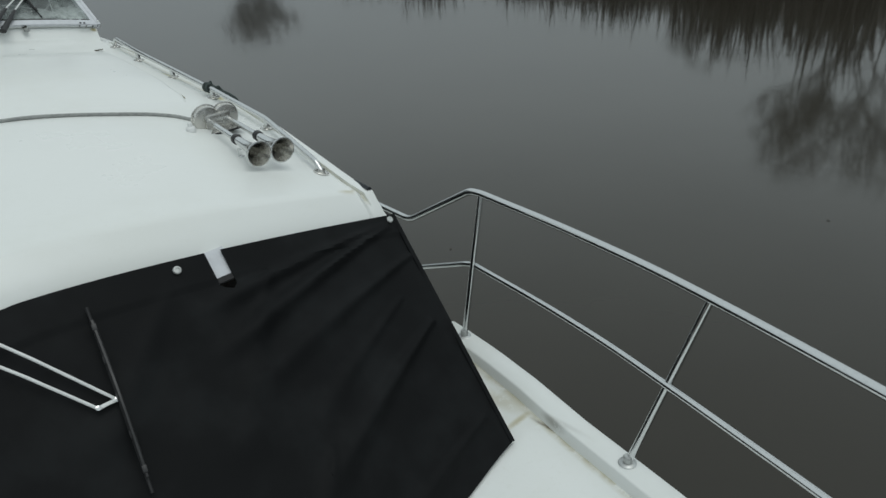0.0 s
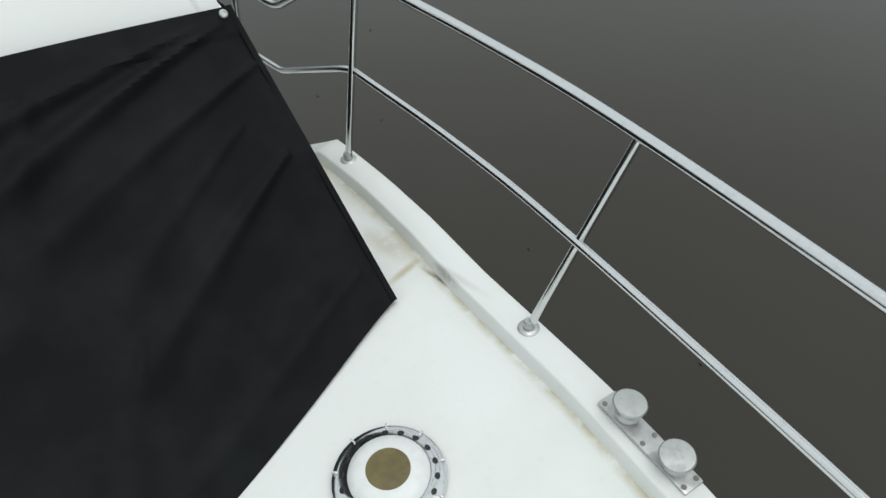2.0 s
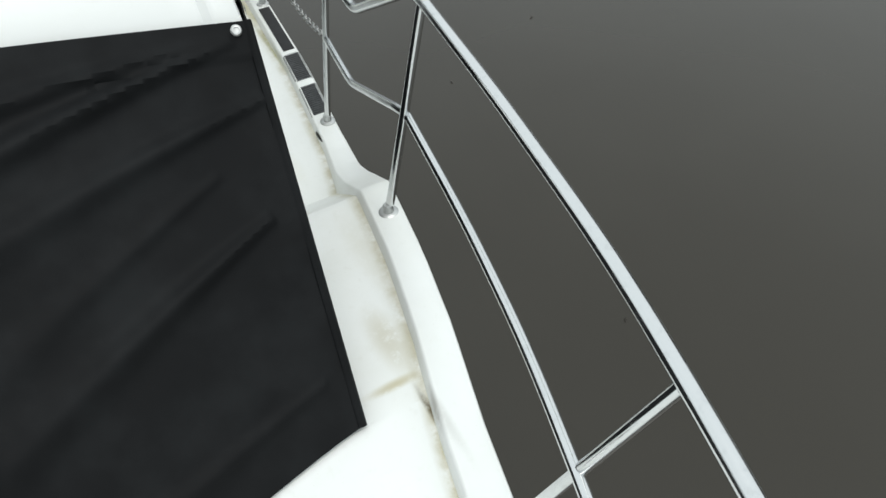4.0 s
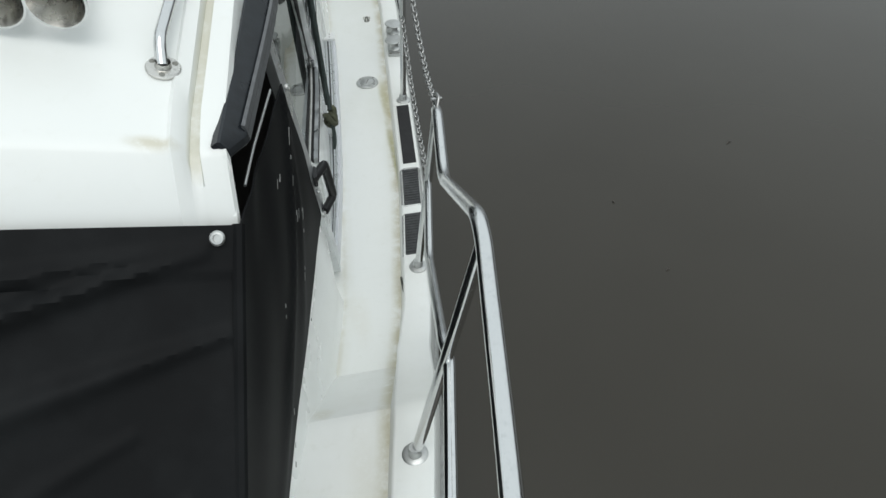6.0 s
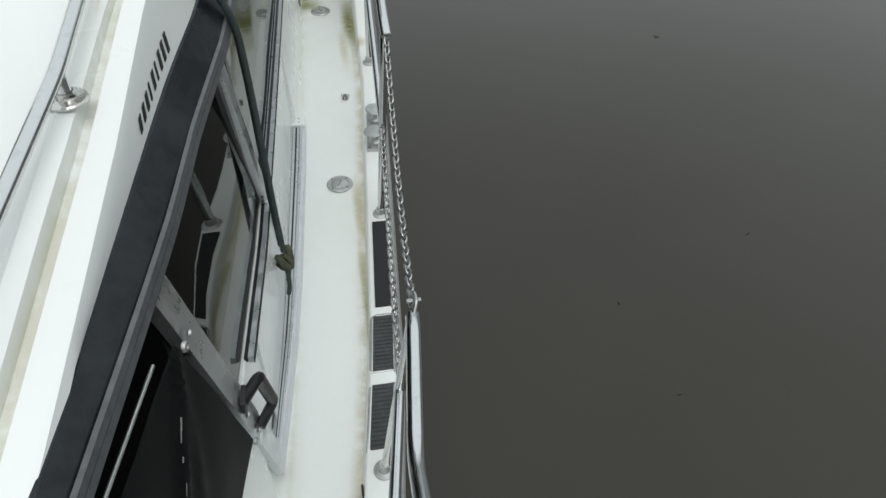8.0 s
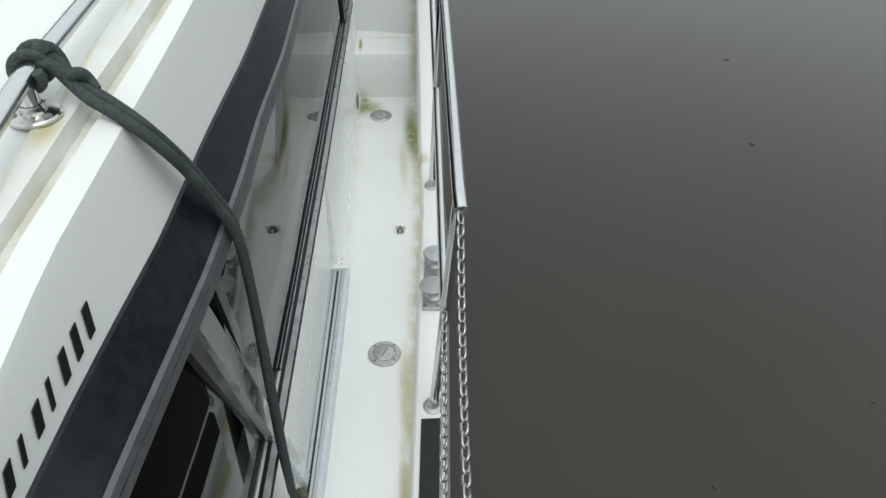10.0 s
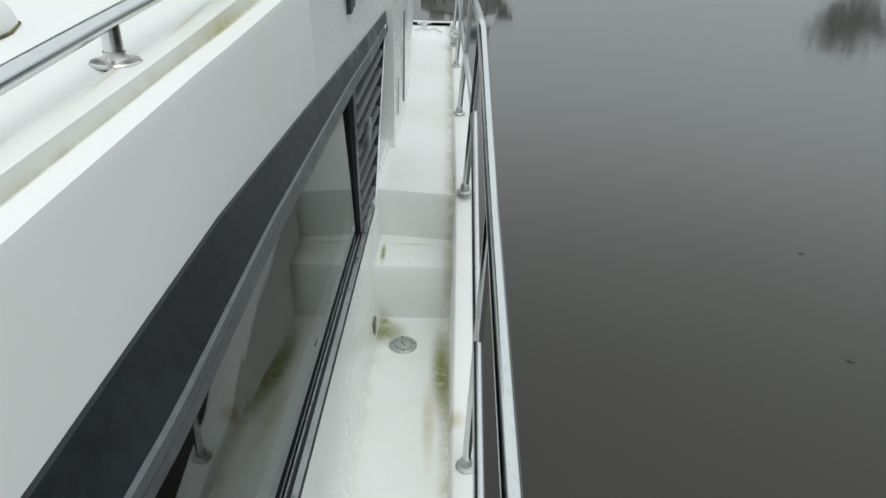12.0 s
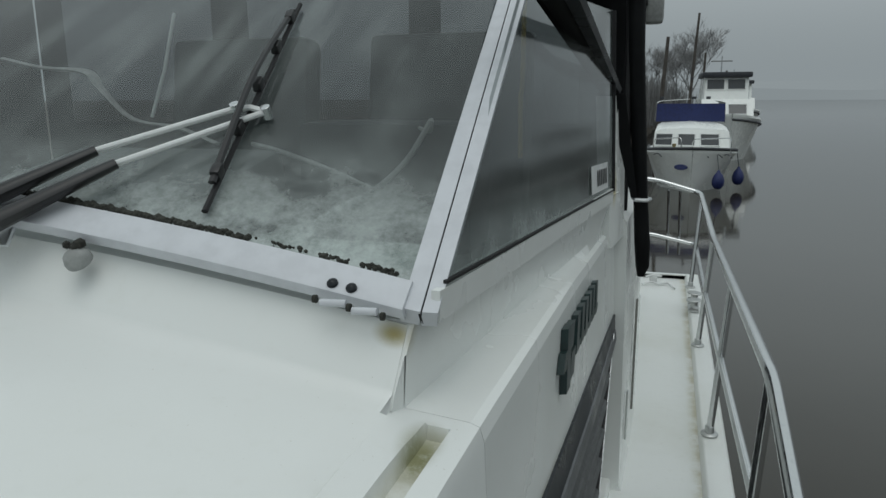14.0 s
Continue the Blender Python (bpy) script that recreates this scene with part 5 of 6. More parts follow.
part("grip", tubed(rounded([h0, h0 + Vector((0.030, 0.055, 0.0)), h1 + Vector((0.030, 0.055, 0.01)), h1], 0.012), 0.012, 10, 1.3), BLACK, handle)
part("rose", boxed(h0 + Vector((0.002, 0.005, 0)), (0.012, 0.05, 0.035), 0.004), BLACK, handle)

# louvred panel aft of the window
louvre = thing("louvre_panel", side(1.6, 0.7), "dark grey louvred vent panel aft of the window", "vent panel")
LA, LB, LC, LD = Vector((-0.138, 1.395, 0.468)), Vector((-0.118, 1.73, 0.452)), Vector((-0.108, 2.215, 0.968)), Vector((-0.140, 1.285, 0.985))
part("backing", quad_prism(bmesh.new(), [LA - Vector((0.02, 0, 0)), LB - Vector((0.02, 0, 0)), LC - Vector((0.02, 0, 0)), LD - Vector((0.02, 0, 0))], (-0.01, 0, 0)), BLACK, louvre)
for k in range(9):
    f = (k + 0.55) / 9
    p, q = LA.lerp(LD, f) + Vector((0.0, 0.045, 0)), LB.lerp(LC, f) - Vector((0.0, 0.028, 0))
    part("slat", tubed([p - Vector((0.012, 0, 0)), q - Vector((0.012, 0, 0))], 0.018, 8, 0.75), LOUVRE, louvre)
part("front_bar", quad_prism(bmesh.new(), [LA + Vector((0.003, -0.012, 0)), LA + Vector((0.003, 0.046, 0)), LD + Vector((0.003, 0.052, 0)), LD + Vector((0.003, -0.012, 0))], (-0.02, 0, 0)), BLACK, louvre, "black front frame bar")
part("aft_bar", quad_prism(bmesh.new(), [LB + Vector((0.004, -0.022, 0)), LB + Vector((0.004, 0, 0)), LC + Vector((0.004, 0, 0)), LC + Vector((0.004, -0.022, 0))], (-0.02, 0, 0)), BLACK, louvre)
part("aft_edge", quad_prism(bmesh.new(), [LB + Vector((0.006, 0, -0.004)), LB + Vector((0.006, 0.010, -0.004)), LC + Vector((0.006, 0.010, 0)), LC + Vector((0.006, 0, 0))], (-0.02, 0, 0)), ALU, louvre, "aluminium edge")
part("bottom_bar", quad_prism(bmesh.new(), [LA + Vector((0.004, 0, -0.014)), LB + Vector((0.004, 0.006, -0.014)), LB + Vector((0.004, 0, 0.010)), LA + Vector((0.004, 0, 0.010))], (-0.02, 0, 0)), ALU, louvre)
for dy, dz, h in ((0, 0, 0.07), (0.028, 0.012, 0.085), (0.056, 0.020, 0.08), (0.082, 0.018, 0.06)):
    part("pale_mark", boxed((-0.115, 1.50 + dy, 0.745 + dz), (0.006, 0.018, h), 0.005), PADGREY, louvre, "pale worn mark")

# lettering on the fascia as plain bars, and the dark badge as plain shapes
number = thing("lettering", (rim_x(-1.0) + 0.02, -1.0, 1.1), "row of plain black bars on the white fascia", "lettering")


def fascia(y, f, out=0.0):
    """A point on the fascia face, f from its lower to its upper edge."""
    lo, hi = Vector((max(trim_top(y), rim_x(y)), y, trim_top_z(y))), Vector((rim_x(y) + 0.003, y, rim_z(y) - 0.02))
    return lo.lerp(hi, f) + Vector((out, 0, out * 0.2))


for k in range(9):
    y = -1.170 + k * 0.029
    w = 0.007 if k in (3, 5) else 0.013
    g = 0.33 - 0.013 * k
    part("bar", quad_prism(bmesh.new(), [fascia(y, g, 0.001), fascia(y + w, g, 0.001), fascia(y + w + 0.012, g + 0.30, 0.001), fascia(y + 0.012, g + 0.30, 0.001)], (0.0012, 0, 0)), LETTER, number)
badge = thing("name_badge", (-0.14, 1.5, 1.2), "dark green raised name badge reduced to plain shapes", "badge")


def plate(y0, y1, f0, f1, lean=0.02):
    return quad_prism(bmesh.new(), [fascia(y0, f0, 0.001), fascia(y1, f0, 0.001), fascia(y1 + lean, f1, 0.001), fascia(y0 + lean, f1, 0.001)], (0.012, 0, 0.002))


part("initial_stem", plate(1.325, 1.360, 0.46, 0.90), BADGE, badge)
part("initial_bowl", plate(1.360, 1.405, 0.50, 0.68), BADGE, badge)
part("initial_top", plate(1.360, 1.395, 0.72, 0.88), BADGE, badge)
part("initial_bar", plate(1.300, 1.325, 0.64, 0.76), BADGE, badge)
for k, w in enumerate((0.03, 0.034, 0.034, 0.034, 0.034, 0.03)):
    y = 1.430 + k * 0.056
    part("letter_block", plate(y, y + w, 0.60, 0.87), BADGE, badge)
part("under_line", plate(1.42, 1.745, 0.61, 0.66), BADGE, badge)

# ---------------------------------------------------------------- rope from the grab rail to the door
rope = thing("mooring_rope", (-0.37, -0.68, 1.28), "doubled grey-green rope knotted to the grab rail", "rope")
ry, rz = -0.70, roof_z(-0.7) + 0.046
lead = [(-0.364, -0.668, rz + 0.012), (-0.348, -0.670, rz + 0.006), (-0.333, -0.675, 1.260), (-0.315, -0.682, 1.243), (-0.288, -0.689, 1.226), (-0.256, -0.694, 1.197), (-0.231, -0.676, 1.142), (-0.212, -0.656, 1.078), (-0.192, -0.640, 1.00), (-0.187, -0.640, 0.88), (-0.185, -0.652, 0.70), (-0.184, -0.662, 0.50), (-0.182, -0.662, 0.33)]
lines = [[(x + d * 0.4, y - d * (1 + 0.25 * math.sin(9 * z)), z - d * 0.55) for x, y, z in lead] for d in (-0.0082, 0.0088)]
for l in lines:
    part("strand", tubed(glide(l, 6), 0.0078, 10), ROPE, rope)
hitch = bmesh.new()
tube(hitch, [(-0.370 + 0.0175 * math.cos(a), ry + 0.055 - 0.0042 * a, rz + 0.0175 * math.sin(a)) for a in (k * 0.35 for k in range(38))], 0.0065, 10)
part("hitch", hitch, ROPE, rope)
twist = bmesh.new()
tube(twist, [(-0.352 + 0.0024 * k, -0.668 - 0.0005 * k + 0.013 * (1 - k / 24) * math.sin(k * 0.45), rz + 0.010 - 0.0016 * k + 0.012 * (1 - k / 22) * math.cos(k * 0.45)) for k in range(22)], [0.0075 * (1 - 0.6 * max(0, k - 15) / 6) for k in range(22)], 10)
part("twist", twist, ROPE, rope)
knot = bmesh.new()
c = Vector((-0.181, -0.660, 0.295))
tube(knot, [c + Vector((0.017 * math.sin(2 * a), 0.0175 * math.cos(a) + 0.006 * math.cos(3 * a), 0.026 * math.sin(3 * a) * 0.7 - 0.004 * a)) for a in (k * 0.22 for k in range(40))], 0.010, 10)
part("knot", knot, KNOT, rope, "weathered knot")
part("tail", tubed(glide([c + Vector((0, 0, -0.02)), c + Vector((0.004, -0.02, -0.06)), c + Vector((0.002, -0.03, -0.10)), c + Vector((-0.004, -0.028, -0.13))], 5), 0.007, 8), ROPE, rope)
shackle = thing("shackle", c - Vector((0, 0, 0.08)), "small steel shackle below the rope knot", "shackle")
part("bow", tubed(rounded([c + Vector((-0.006, 0.006, -0.03)), c + Vector((0.003, 0.002, -0.07)), c + Vector((-0.008, -0.006, -0.09))], 0.01), 0.004, 8), STEEL, shackle)

# ---------------------------------------------------------------- aft windscreen and cockpit
def screen_z(x):
    return 1.412 + 0.066 * ((-0.258 - MID) ** 2 - (x - MID) ** 2)


RAKE = Vector((0, 0.585, 0.385)).normalized()
screen = thing("windscreen", (-0.8, 0.92, 1.45), "misted aft windscreen in white aluminium frames", "windscreen")
xs = [-0.270 + (MID + 0.270) * k / 16 for k in range(33)]
foot_line = [Vector((x, 0.912, screen_z(x))) for x in xs]
out = Vector((0, -0.55, 0.835))
rows = []
for p in foot_line:
    rows.append([p - out * 0.006 - RAKE * 0.0115, p + out * 0.003 - RAKE * 0.012, p + out * 0.009 - RAKE * 0.0105, p + out * 0.010 - RAKE * 0.008, p + out * 0.010 + RAKE * 0.030, p - out * 0.006 + RAKE * 0.034])
part("bottom_frame", lofted(rows, closed=True, ends=True), FRAME, screen)
bm = lofted([[p + RAKE * 0.02, p + RAKE * 0.75 - Vector((0.036 * max(0.0, 1 - (-0.27 - p.x) / 0.5), 0, 0))] for p in foot_line])
g = part("pane", bm, FOGPANE, screen, "misted glass with smears")
g.visible_shadow = False


def bar_between(a, b, w, d, side_v):
    n = (b - a).normalized().cross(side_v).normalized()
    s = side_v.normalized()
    return quad_prism(bmesh.new(), [a - s * w / 2 + n * d / 2, a + s * w / 2 + n * d / 2, b + s * w / 2 + n * d / 2, b - s * w / 2 + n * d / 2], -n * d)


post_foot = [Vector(q) for q in ((-0.274, 0.905, 1.416), (-0.2515, 0.905, 1.413), (-0.2335, 0.906, 1.413))]
post_head = [Vector(q) for q in ((-0.302, 1.56, 1.841), (-0.2795, 1.56, 1.839), (-0.2535, 1.56, 1.838))]
inward = Vector((-0.005, 0.012, -0.019))


def post_face(i, j, trim_a, trim_b):
    """One leaf of the corner post, between two of its long edges."""
    across = (post_foot[j] - post_foot[i]).normalized()
    return quad_prism(bmesh.new(), [post_foot[i] + across * trim_a, post_foot[j] - across * trim_b, post_head[j] - across * trim_b, post_head[i] + across * trim_a], inward)


part("corner_post", post_face(0, 1, 0.0, 0.0011), FRAME, screen)
part("corner_post_side", post_face(1, 2, 0.0009, 0.0), FRAME, screen)
part("post_seal", bar_between(post_foot[1] + inward * 0.5, post_head[1] + inward * 0.5, 0.0030, 0.016, Vector((1, 0, 0))), RUBBER, screen)
s0, s1, s2, s3 = Vector((-0.239, 0.94, 1.434)), Vector((-0.121, 2.10, 1.394)), Vector((-0.138, 2.10, 1.84)), Vector((-0.262, 1.56, 1.84))
g = part("side_pane", quad_prism(bmesh.new(), [s0, s1, s2, s3], (-0.005, 0, 0)), SIDEPANE, screen, "tinted side glass")
g.visible_shadow = False
part("side_sill", bar_between(s0 - Vector((0.001, 0.02, 0.018)), s1 - Vector((0.001, 0, 0.010)), 0.034, 0.010, Vector((0, 0, 1))), CABIN, screen)
part("side_gasket", bar_between(s0 + Vector((0.004, 0, 0.004)), s1 + Vector((0.003, 0, 0.003)), 0.0035, 0.005, Vector((0, 0, 1))), RUBBER, screen)
part("aft_gasket", bar_between(s1 + Vector((0.004, 0, 0)), s2 + Vector((0.004, 0, 0)), 0.006, 0.008, Vector((0, 1, 0))), RUBBER, screen)
for k, x in enumerate((-0.352, -0.330)):
    p = Vector((x, 0.912, screen_z(x))) + out * 0.010 - RAKE * 0.001
    part("bolt_head", lathed([(0.0065, 0), (0.006, 0.003), (0.003, 0.0055), (0, 0.006)], Matrix.Translation(p) @ out.to_track_quat("Z", "Y").to_matrix().to_4x4(), 14), NAVY, screen)
hinge = thing("hinge", (-0.33, 0.905, 1.41), "small rusty screen hinge below the frame", "hinge")
for x, w in ((-0.345, 0.030), (-0.309, 0.028)):
    part("barrel", tubed([(x - w / 2, 0.890, screen_z(x) - 0.008), (x + w / 2, 0.890, screen_z(x) - 0.007)], 0.0042, 12), FRAME, hinge)
for x in (-0.366, -0.327, -0.289):
    part("pin", tubed([(x - 0.002, 0.890, screen_z(x) - 0.008), (x + 0.002, 0.890, screen_z(x) - 0.008)], 0.0045, 10), MOSS, hinge)
jet = thing("washer_jet", (-0.675, 0.89, 1.44), "white dome washer jet crusted with moss", "washer jet")
part("dome", lathed([(0.016, 0), (0.016, 0.006), (0.0135, 0.013), (0.007, 0.017), (0, 0.018)], pose(-0.668, 0.888, screen_z(-0.668) - 0.030, 35, 0, 0), 20), PADGREY, jet)
clump = bmesh.new()
for k in range(9):
    bmesh.ops.create_icosphere(clump, subdivisions=1, radius=0.004 + 0.003 * random.random(), matrix=Matrix.Translation((-0.684 + 0.020 * random.random(), 0.882 + 0.008 * random.random(), screen_z(-0.675) - 0.016 + 0.008 * random.random())))
part("moss", clump, MOSS, jet)
latch = thing("latch_plate", (-0.80, 0.89, 1.45), "pale metal latch plate below the windscreen", "latch")
part("plate", boxed((-0.79, 0.888, screen_z(-0.79) - 0.020), (0.05, 0.006, 0.026), 0.003, pose(0, 0, 0, -35, 0, 0)), ALU, latch)
crumbs = bmesh.new()
for k in range(340):
    x = -0.29 - 0.53 * k / 340
    big = 1.0 if x < -0.53 else 0.75 if x < -0.47 else 0.3 if x < -0.41 else 0.6
    if noise.noise((x * 22, 0, 3)) + 0.9 * big < 0.30 + 0.2 * random.random():
        continue
    p = Vector((x, 0.912, screen_z(x))) + out * 0.008 + RAKE * (0.033 + 0.006 * random.random())
    bmesh.ops.create_icosphere(crumbs, subdivisions=1, radius=(0.0018 + 0.0036 * random.random()) * (0.35 + 0.65 * big), matrix=Matrix.Translation(p))
tagged(part("moss_line", crumbs, MOSS), "dark moss and dirt along the windscreen's foot", "moss", kind="stuff")


def on_screen(x, up, lift=0.012):
    return Vector((x, 0.912, screen_z(x))) + RAKE * up + out * lift


wiper([on_screen(-0.838, -0.040, 0.022), on_screen(-0.802, -0.078, 0.022)], [on_screen(-0.592, 0.258, 0.014), on_screen(-0.546, 0.262, 0.014)], on_screen(-0.543, 0.062, 0.008), on_screen(-0.620, 0.57, 0.008), tuple(out),
      "white-armed wiper with black blade on misted glass", True)

sticker = thing("window_sticker", (-0.16, 1.9, 1.46), "white paper sticker with plain black bars on the side glass", "sticker")
su = (s1 - s0).normalized()
st = s0 + su * 0.86 + Vector((0.004, 0, 0.018))
part("paper", quad_prism(bmesh.new(), [st, st + su * 0.21, st + su * 0.21 + Vector((-0.004, 0, 0.062)), st + Vector((-0.004, 0, 0.062))], (0.001, 0, 0)), VINYL, sticker)
for k in range(6):
    q = st + su * (0.060 + k * 0.023) + Vector((0.0018, 0, 0.014))
    part("bar", quad_prism(bmesh.new(), [q, q + su * 0.009, q + su * 0.009 + Vector((-0.0025, 0, 0.036)), q + Vector((-0.0025, 0, 0.036))], (0.0006, 0, 0)), LETTER, sticker)

# inside the cockpit
dash = thing("dashboard", (-1.2, 1.2, 1.3), "pale grey dashboard shelf behind the windscreen", "dashboard")
part("shelf", boxed((MID, 1.26, 1.345), (2.55, 0.62, 0.05), 0.015), DASH, dash)
part("binnacle", boxed((-1.0, 1.42, 1.43), (0.50, 0.28, 0.16), 0.03, pose(0, 0, 0, 12, 0, 0)), SEATGREY, dash)
part("locker", boxed((-0.50, 1.52, 1.47), (0.34, 0.16, 0.24), 0.02), SEATDARK, dash, "dark locker")
for x in (-0.62, -1.35):
    seat = thing("helm_seat", (x, 2.2, 1.0), "dark grey upholstered helm seat in the cockpit", "seat", "helm seats")
    part("cushion", boxed((x, 2.15, 1.12), (0.50, 0.50, 0.12), 0.04), SEATDARK, seat)
    part("backrest", boxed((x - 0.03, 2.42, 1.50), (0.52, 0.12, 0.66), 0.035, pose(0, 0, 0, -8, 0, 0)), SEATDARK, seat)
    part("pedestal", lathed([(0.16, 0), (0.15, 0.02), (0.04, 0.05), (0.04, 0.66), (0.10, 0.68)], pose(x, 2.18, 0.42), 16), ALU, seat)
wire = thing("pale_curve", (-0.5, 1.2, 1.4), "pale branching curve behind the windscreen", "cable")
part("cord", tubed(glide([(-0.345, 1.25, 1.60), (-0.386, 1.25, 1.539), (-0.439, 1.25, 1.493), (-0.497, 1.24, 1.463), (-0.534, 1.23, 1.438), (-0.541, 1.21, 1.405), (-0.545, 1.19, 1.374)], 6), 0.0045, 8), PADGREY, wire)
part("branch", tubed(glide([(-0.439, 1.25, 1.493), (-0.516, 1.25, 1.524), (-0.601, 1.25, 1.551), (-0.66, 1.27, 1.56)], 6), 0.0035, 8), PADGREY, wire)
part("far_end", tubed(glide([(-0.345, 1.25, 1.60), (-0.37, 1.32, 1.58), (-0.43, 1.45, 1.58)], 6), 0.0035, 8), PADGREY, wire)
YX = -0.306
hang = thing("webbing_strap", (-0.3, 1.8, 1.55), "yellow webbing strap hanging in the cockpit", "strap")
part("webbing", tubed(glide([(YX + 0.004, 1.80, 2.2), (YX, 1.80, 1.70), (YX - 0.004, 1.80, 1.63), (YX - 0.002, 1.80, 1.50)], 5), 0.012, 6, 0.4), YELLOW, hang)

strap = thing("curtain_tie", (-1.2, 1.7, 1.6), "pale strap hanging inside the windscreen", "strap")
part("webbing", tubed(glide([(-1.62, 1.70, 1.735), (-1.50, 1.70, 1.711), (-1.367, 1.70, 1.698), (-1.33, 1.70, 1.66), (-1.246, 1.70, 1.586), (-1.12, 1.70, 1.566), (-1.0, 1.68, 1.53)], 5), [0.010 + 0.010 * math.exp(-((k - 11) / 4) ** 2) for k in range(31)], 6, 0.4), PADGREY, strap)
part("cord", tubed([(-1.118, 1.72, 1.83), (-1.150, 1.71, 1.70), (-1.189, 1.70, 1.59)], 0.004, 6), VINYL, strap)
canopy = thing("canopy", (-0.2, 2.4, 1.6), "black canvas cockpit canopy on dark tube hoops", "canopy")
wave = lambda x: 3.35 + 0.03 * math.sin(x * 9)
part("back_curtain", lofted([[(x, wave(x), z) for z in (0.42, 1.1, 1.52)] for x in span(-3.15, -0.15, 0.12)]), CANVAS, canopy)
for x0, x1 in ((-3.15, -2.95), (-2.10, -1.92), (-1.10, -0.94), (-0.34, -0.15)):
    part("curtain_strip", lofted([[(x, wave(x), z) for z in (1.52, 2.35)] for x in span(x0, x1, 0.06)]), CANVAS, canopy)
for x0, x1 in ((-2.95, -2.10), (-1.92, -1.10), (-0.94, -0.34)):
    g = part("clear_window", lofted([[(x, wave(x), z) for z in (1.52, 2.30)] for x in span(x0, x1, 0.08)]), PANE, canopy, "clear vinyl window")
    g.visible_shadow = False
# Assumed side curtain and top, added to darken the cockpit behind the glass.
part("side_curtain", lofted([[(-3.15 - 0.02 * math.sin(y * 8), y, z) for z in (0.42, 1.1, 1.7, 2.32)] for y in span(0.95, 3.36, 0.12)]), CANVAS, canopy)
part("top", lofted([[(x, y, 2.18 + 0.16 * (1 - ((x - MID) / 1.5) ** 2) + 0.05 * math.sin((y - 2.0) * 1.8)) for x in span(-3.12, -0.18, 0.2)] for y in span(1.95, 3.36, 0.14)]), CANVAS, canopy)
hoop = [(-0.102, 2.40, 1.30), (-0.102, 2.40, 1.62), (-0.112, 2.40, 1.95), (-0.19, 2.40, 2.20), (MID, 2.40, 2.36)]
part("hoop", tubed(glide(hoop, 6), 0.014, 10), BLACK, canopy)
part("side_roll", lofted([[(c0[0] + r * math.cos(a), c0[1] + r * 1.3 * math.sin(a), c0[2]) for a in (2 * math.pi * k / 12 for k in range(12))]
                          for c0, r in (((-0.040, 2.40, 1.10), 0.010), ((-0.036, 2.40, 1.13), 0.020), ((-0.040, 2.40, 1.20), 0.023), ((-0.052, 2.40, 1.34), 0.021), ((-0.064, 2.40, 1.5), 0.022), ((-0.084, 2.40, 1.75), 0.024), ((-0.098, 2.40, 2.05), 0.026))], closed=True, ends=True), CANVAS, canopy, "rolled black side curtain")
part("strap", tubed([(-0.066, 2.375, 1.335), (-0.032, 2.372, 1.335), (-0.024, 2.40, 1.335), (-0.04, 2.432, 1.335), (-0.076, 2.43, 1.335), (-0.066, 2.375, 1.335)], 0.006, 6), ALU, canopy, "silver strap")
def sheet_of(a, b, c, d, thick):
    """A flat strap or flap between four corners."""
    return quad_prism(bmesh.new(), [Vector(q) for q in (a, b, c, d)], thick)


part("edge_band", sheet_of((-0.262, 1.20, 1.862), (-0.222, 1.20, 1.862), (-0.135, 2.20, 1.640), (-0.153, 2.20, 1.625), (0.012, 0, 0.010)), CANVAS, canopy, "black canvas edge above the side glass")
part("folded_band", sheet_of((-0.221, 1.20, 1.870), (-0.182, 1.20, 1.870), (-0.118, 2.21, 1.640), (-0.134, 2.20, 1.642), (0.006, 0, 0.012)), NAVY, canopy, "dark grey folded canvas band")
part("side_strap", sheet_of((-0.150, 2.21, 1.645), (-0.108, 2.215, 1.640), (-0.064, 2.235, 1.36), (-0.076, 2.235, 1.36), (0.005, 0.003, 0)), CANVAS, canopy)
part("stay_flap", lofted([[(-0.152 - 0.006 * k, 2.17 + 0.01 * math.sin(k * 1.3), 1.645 - 0.020 * k), (-0.130 - 0.003 * k, 2.19, 1.645 - 0.018 * k), (-0.112 - 0.003 * k, 2.20, 1.64 - 0.016 * k)] for k in range(8)]), CANVAS, canopy, "hanging black flap")
lamp = thing("deck_lamp", (-0.045, 2.5, 1.88), "pale grey rounded lamp housing on the canopy hoop", "lamp")
part("housing", boxed((-0.045, 2.50, 1.885), (0.060, 0.07, 0.085), 0.014), PADGREY, lamp)
part("bracket", boxed((-0.08, 2.46, 1.90), (0.04, 0.05, 0.02), 0.004), BLACK, lamp)
seam = thing("side_hatch", (-0.05, 2.7, 0.7), "narrow grey hatch edge in the cockpit side", "hatch")
part("edge", boxed((cabin_x(2.75) + 0.004, 2.75, 0.72), (0.008, 0.010, 0.42), 0.002), SEAM, seam)
part("slot", boxed((cabin_x(2.45) + 0.004, 2.45, 0.62), (0.006, 0.016, 0.17), 0.002), DULL, seam)

rows = []
for z, a, c in ((1.24, -0.120, -0.094), (1.42, -0.130, -0.100), (1.60, -0.140, -0.108), (1.635, -0.142, -0.110)):
    rows.append([(a, 2.112, z), (a + 0.004, 2.118, z), (c + 0.002, 2.30, z), (c, 2.31, z), (a - 0.03, 2.31, z), (a - 0.03, 2.112, z)])
tagged(part("wall_pillar", lofted(rows, closed=True, ends=True), CABIN, sharp=30), "white pillar aft of the cockpit side glass", "wall", kind="structure")
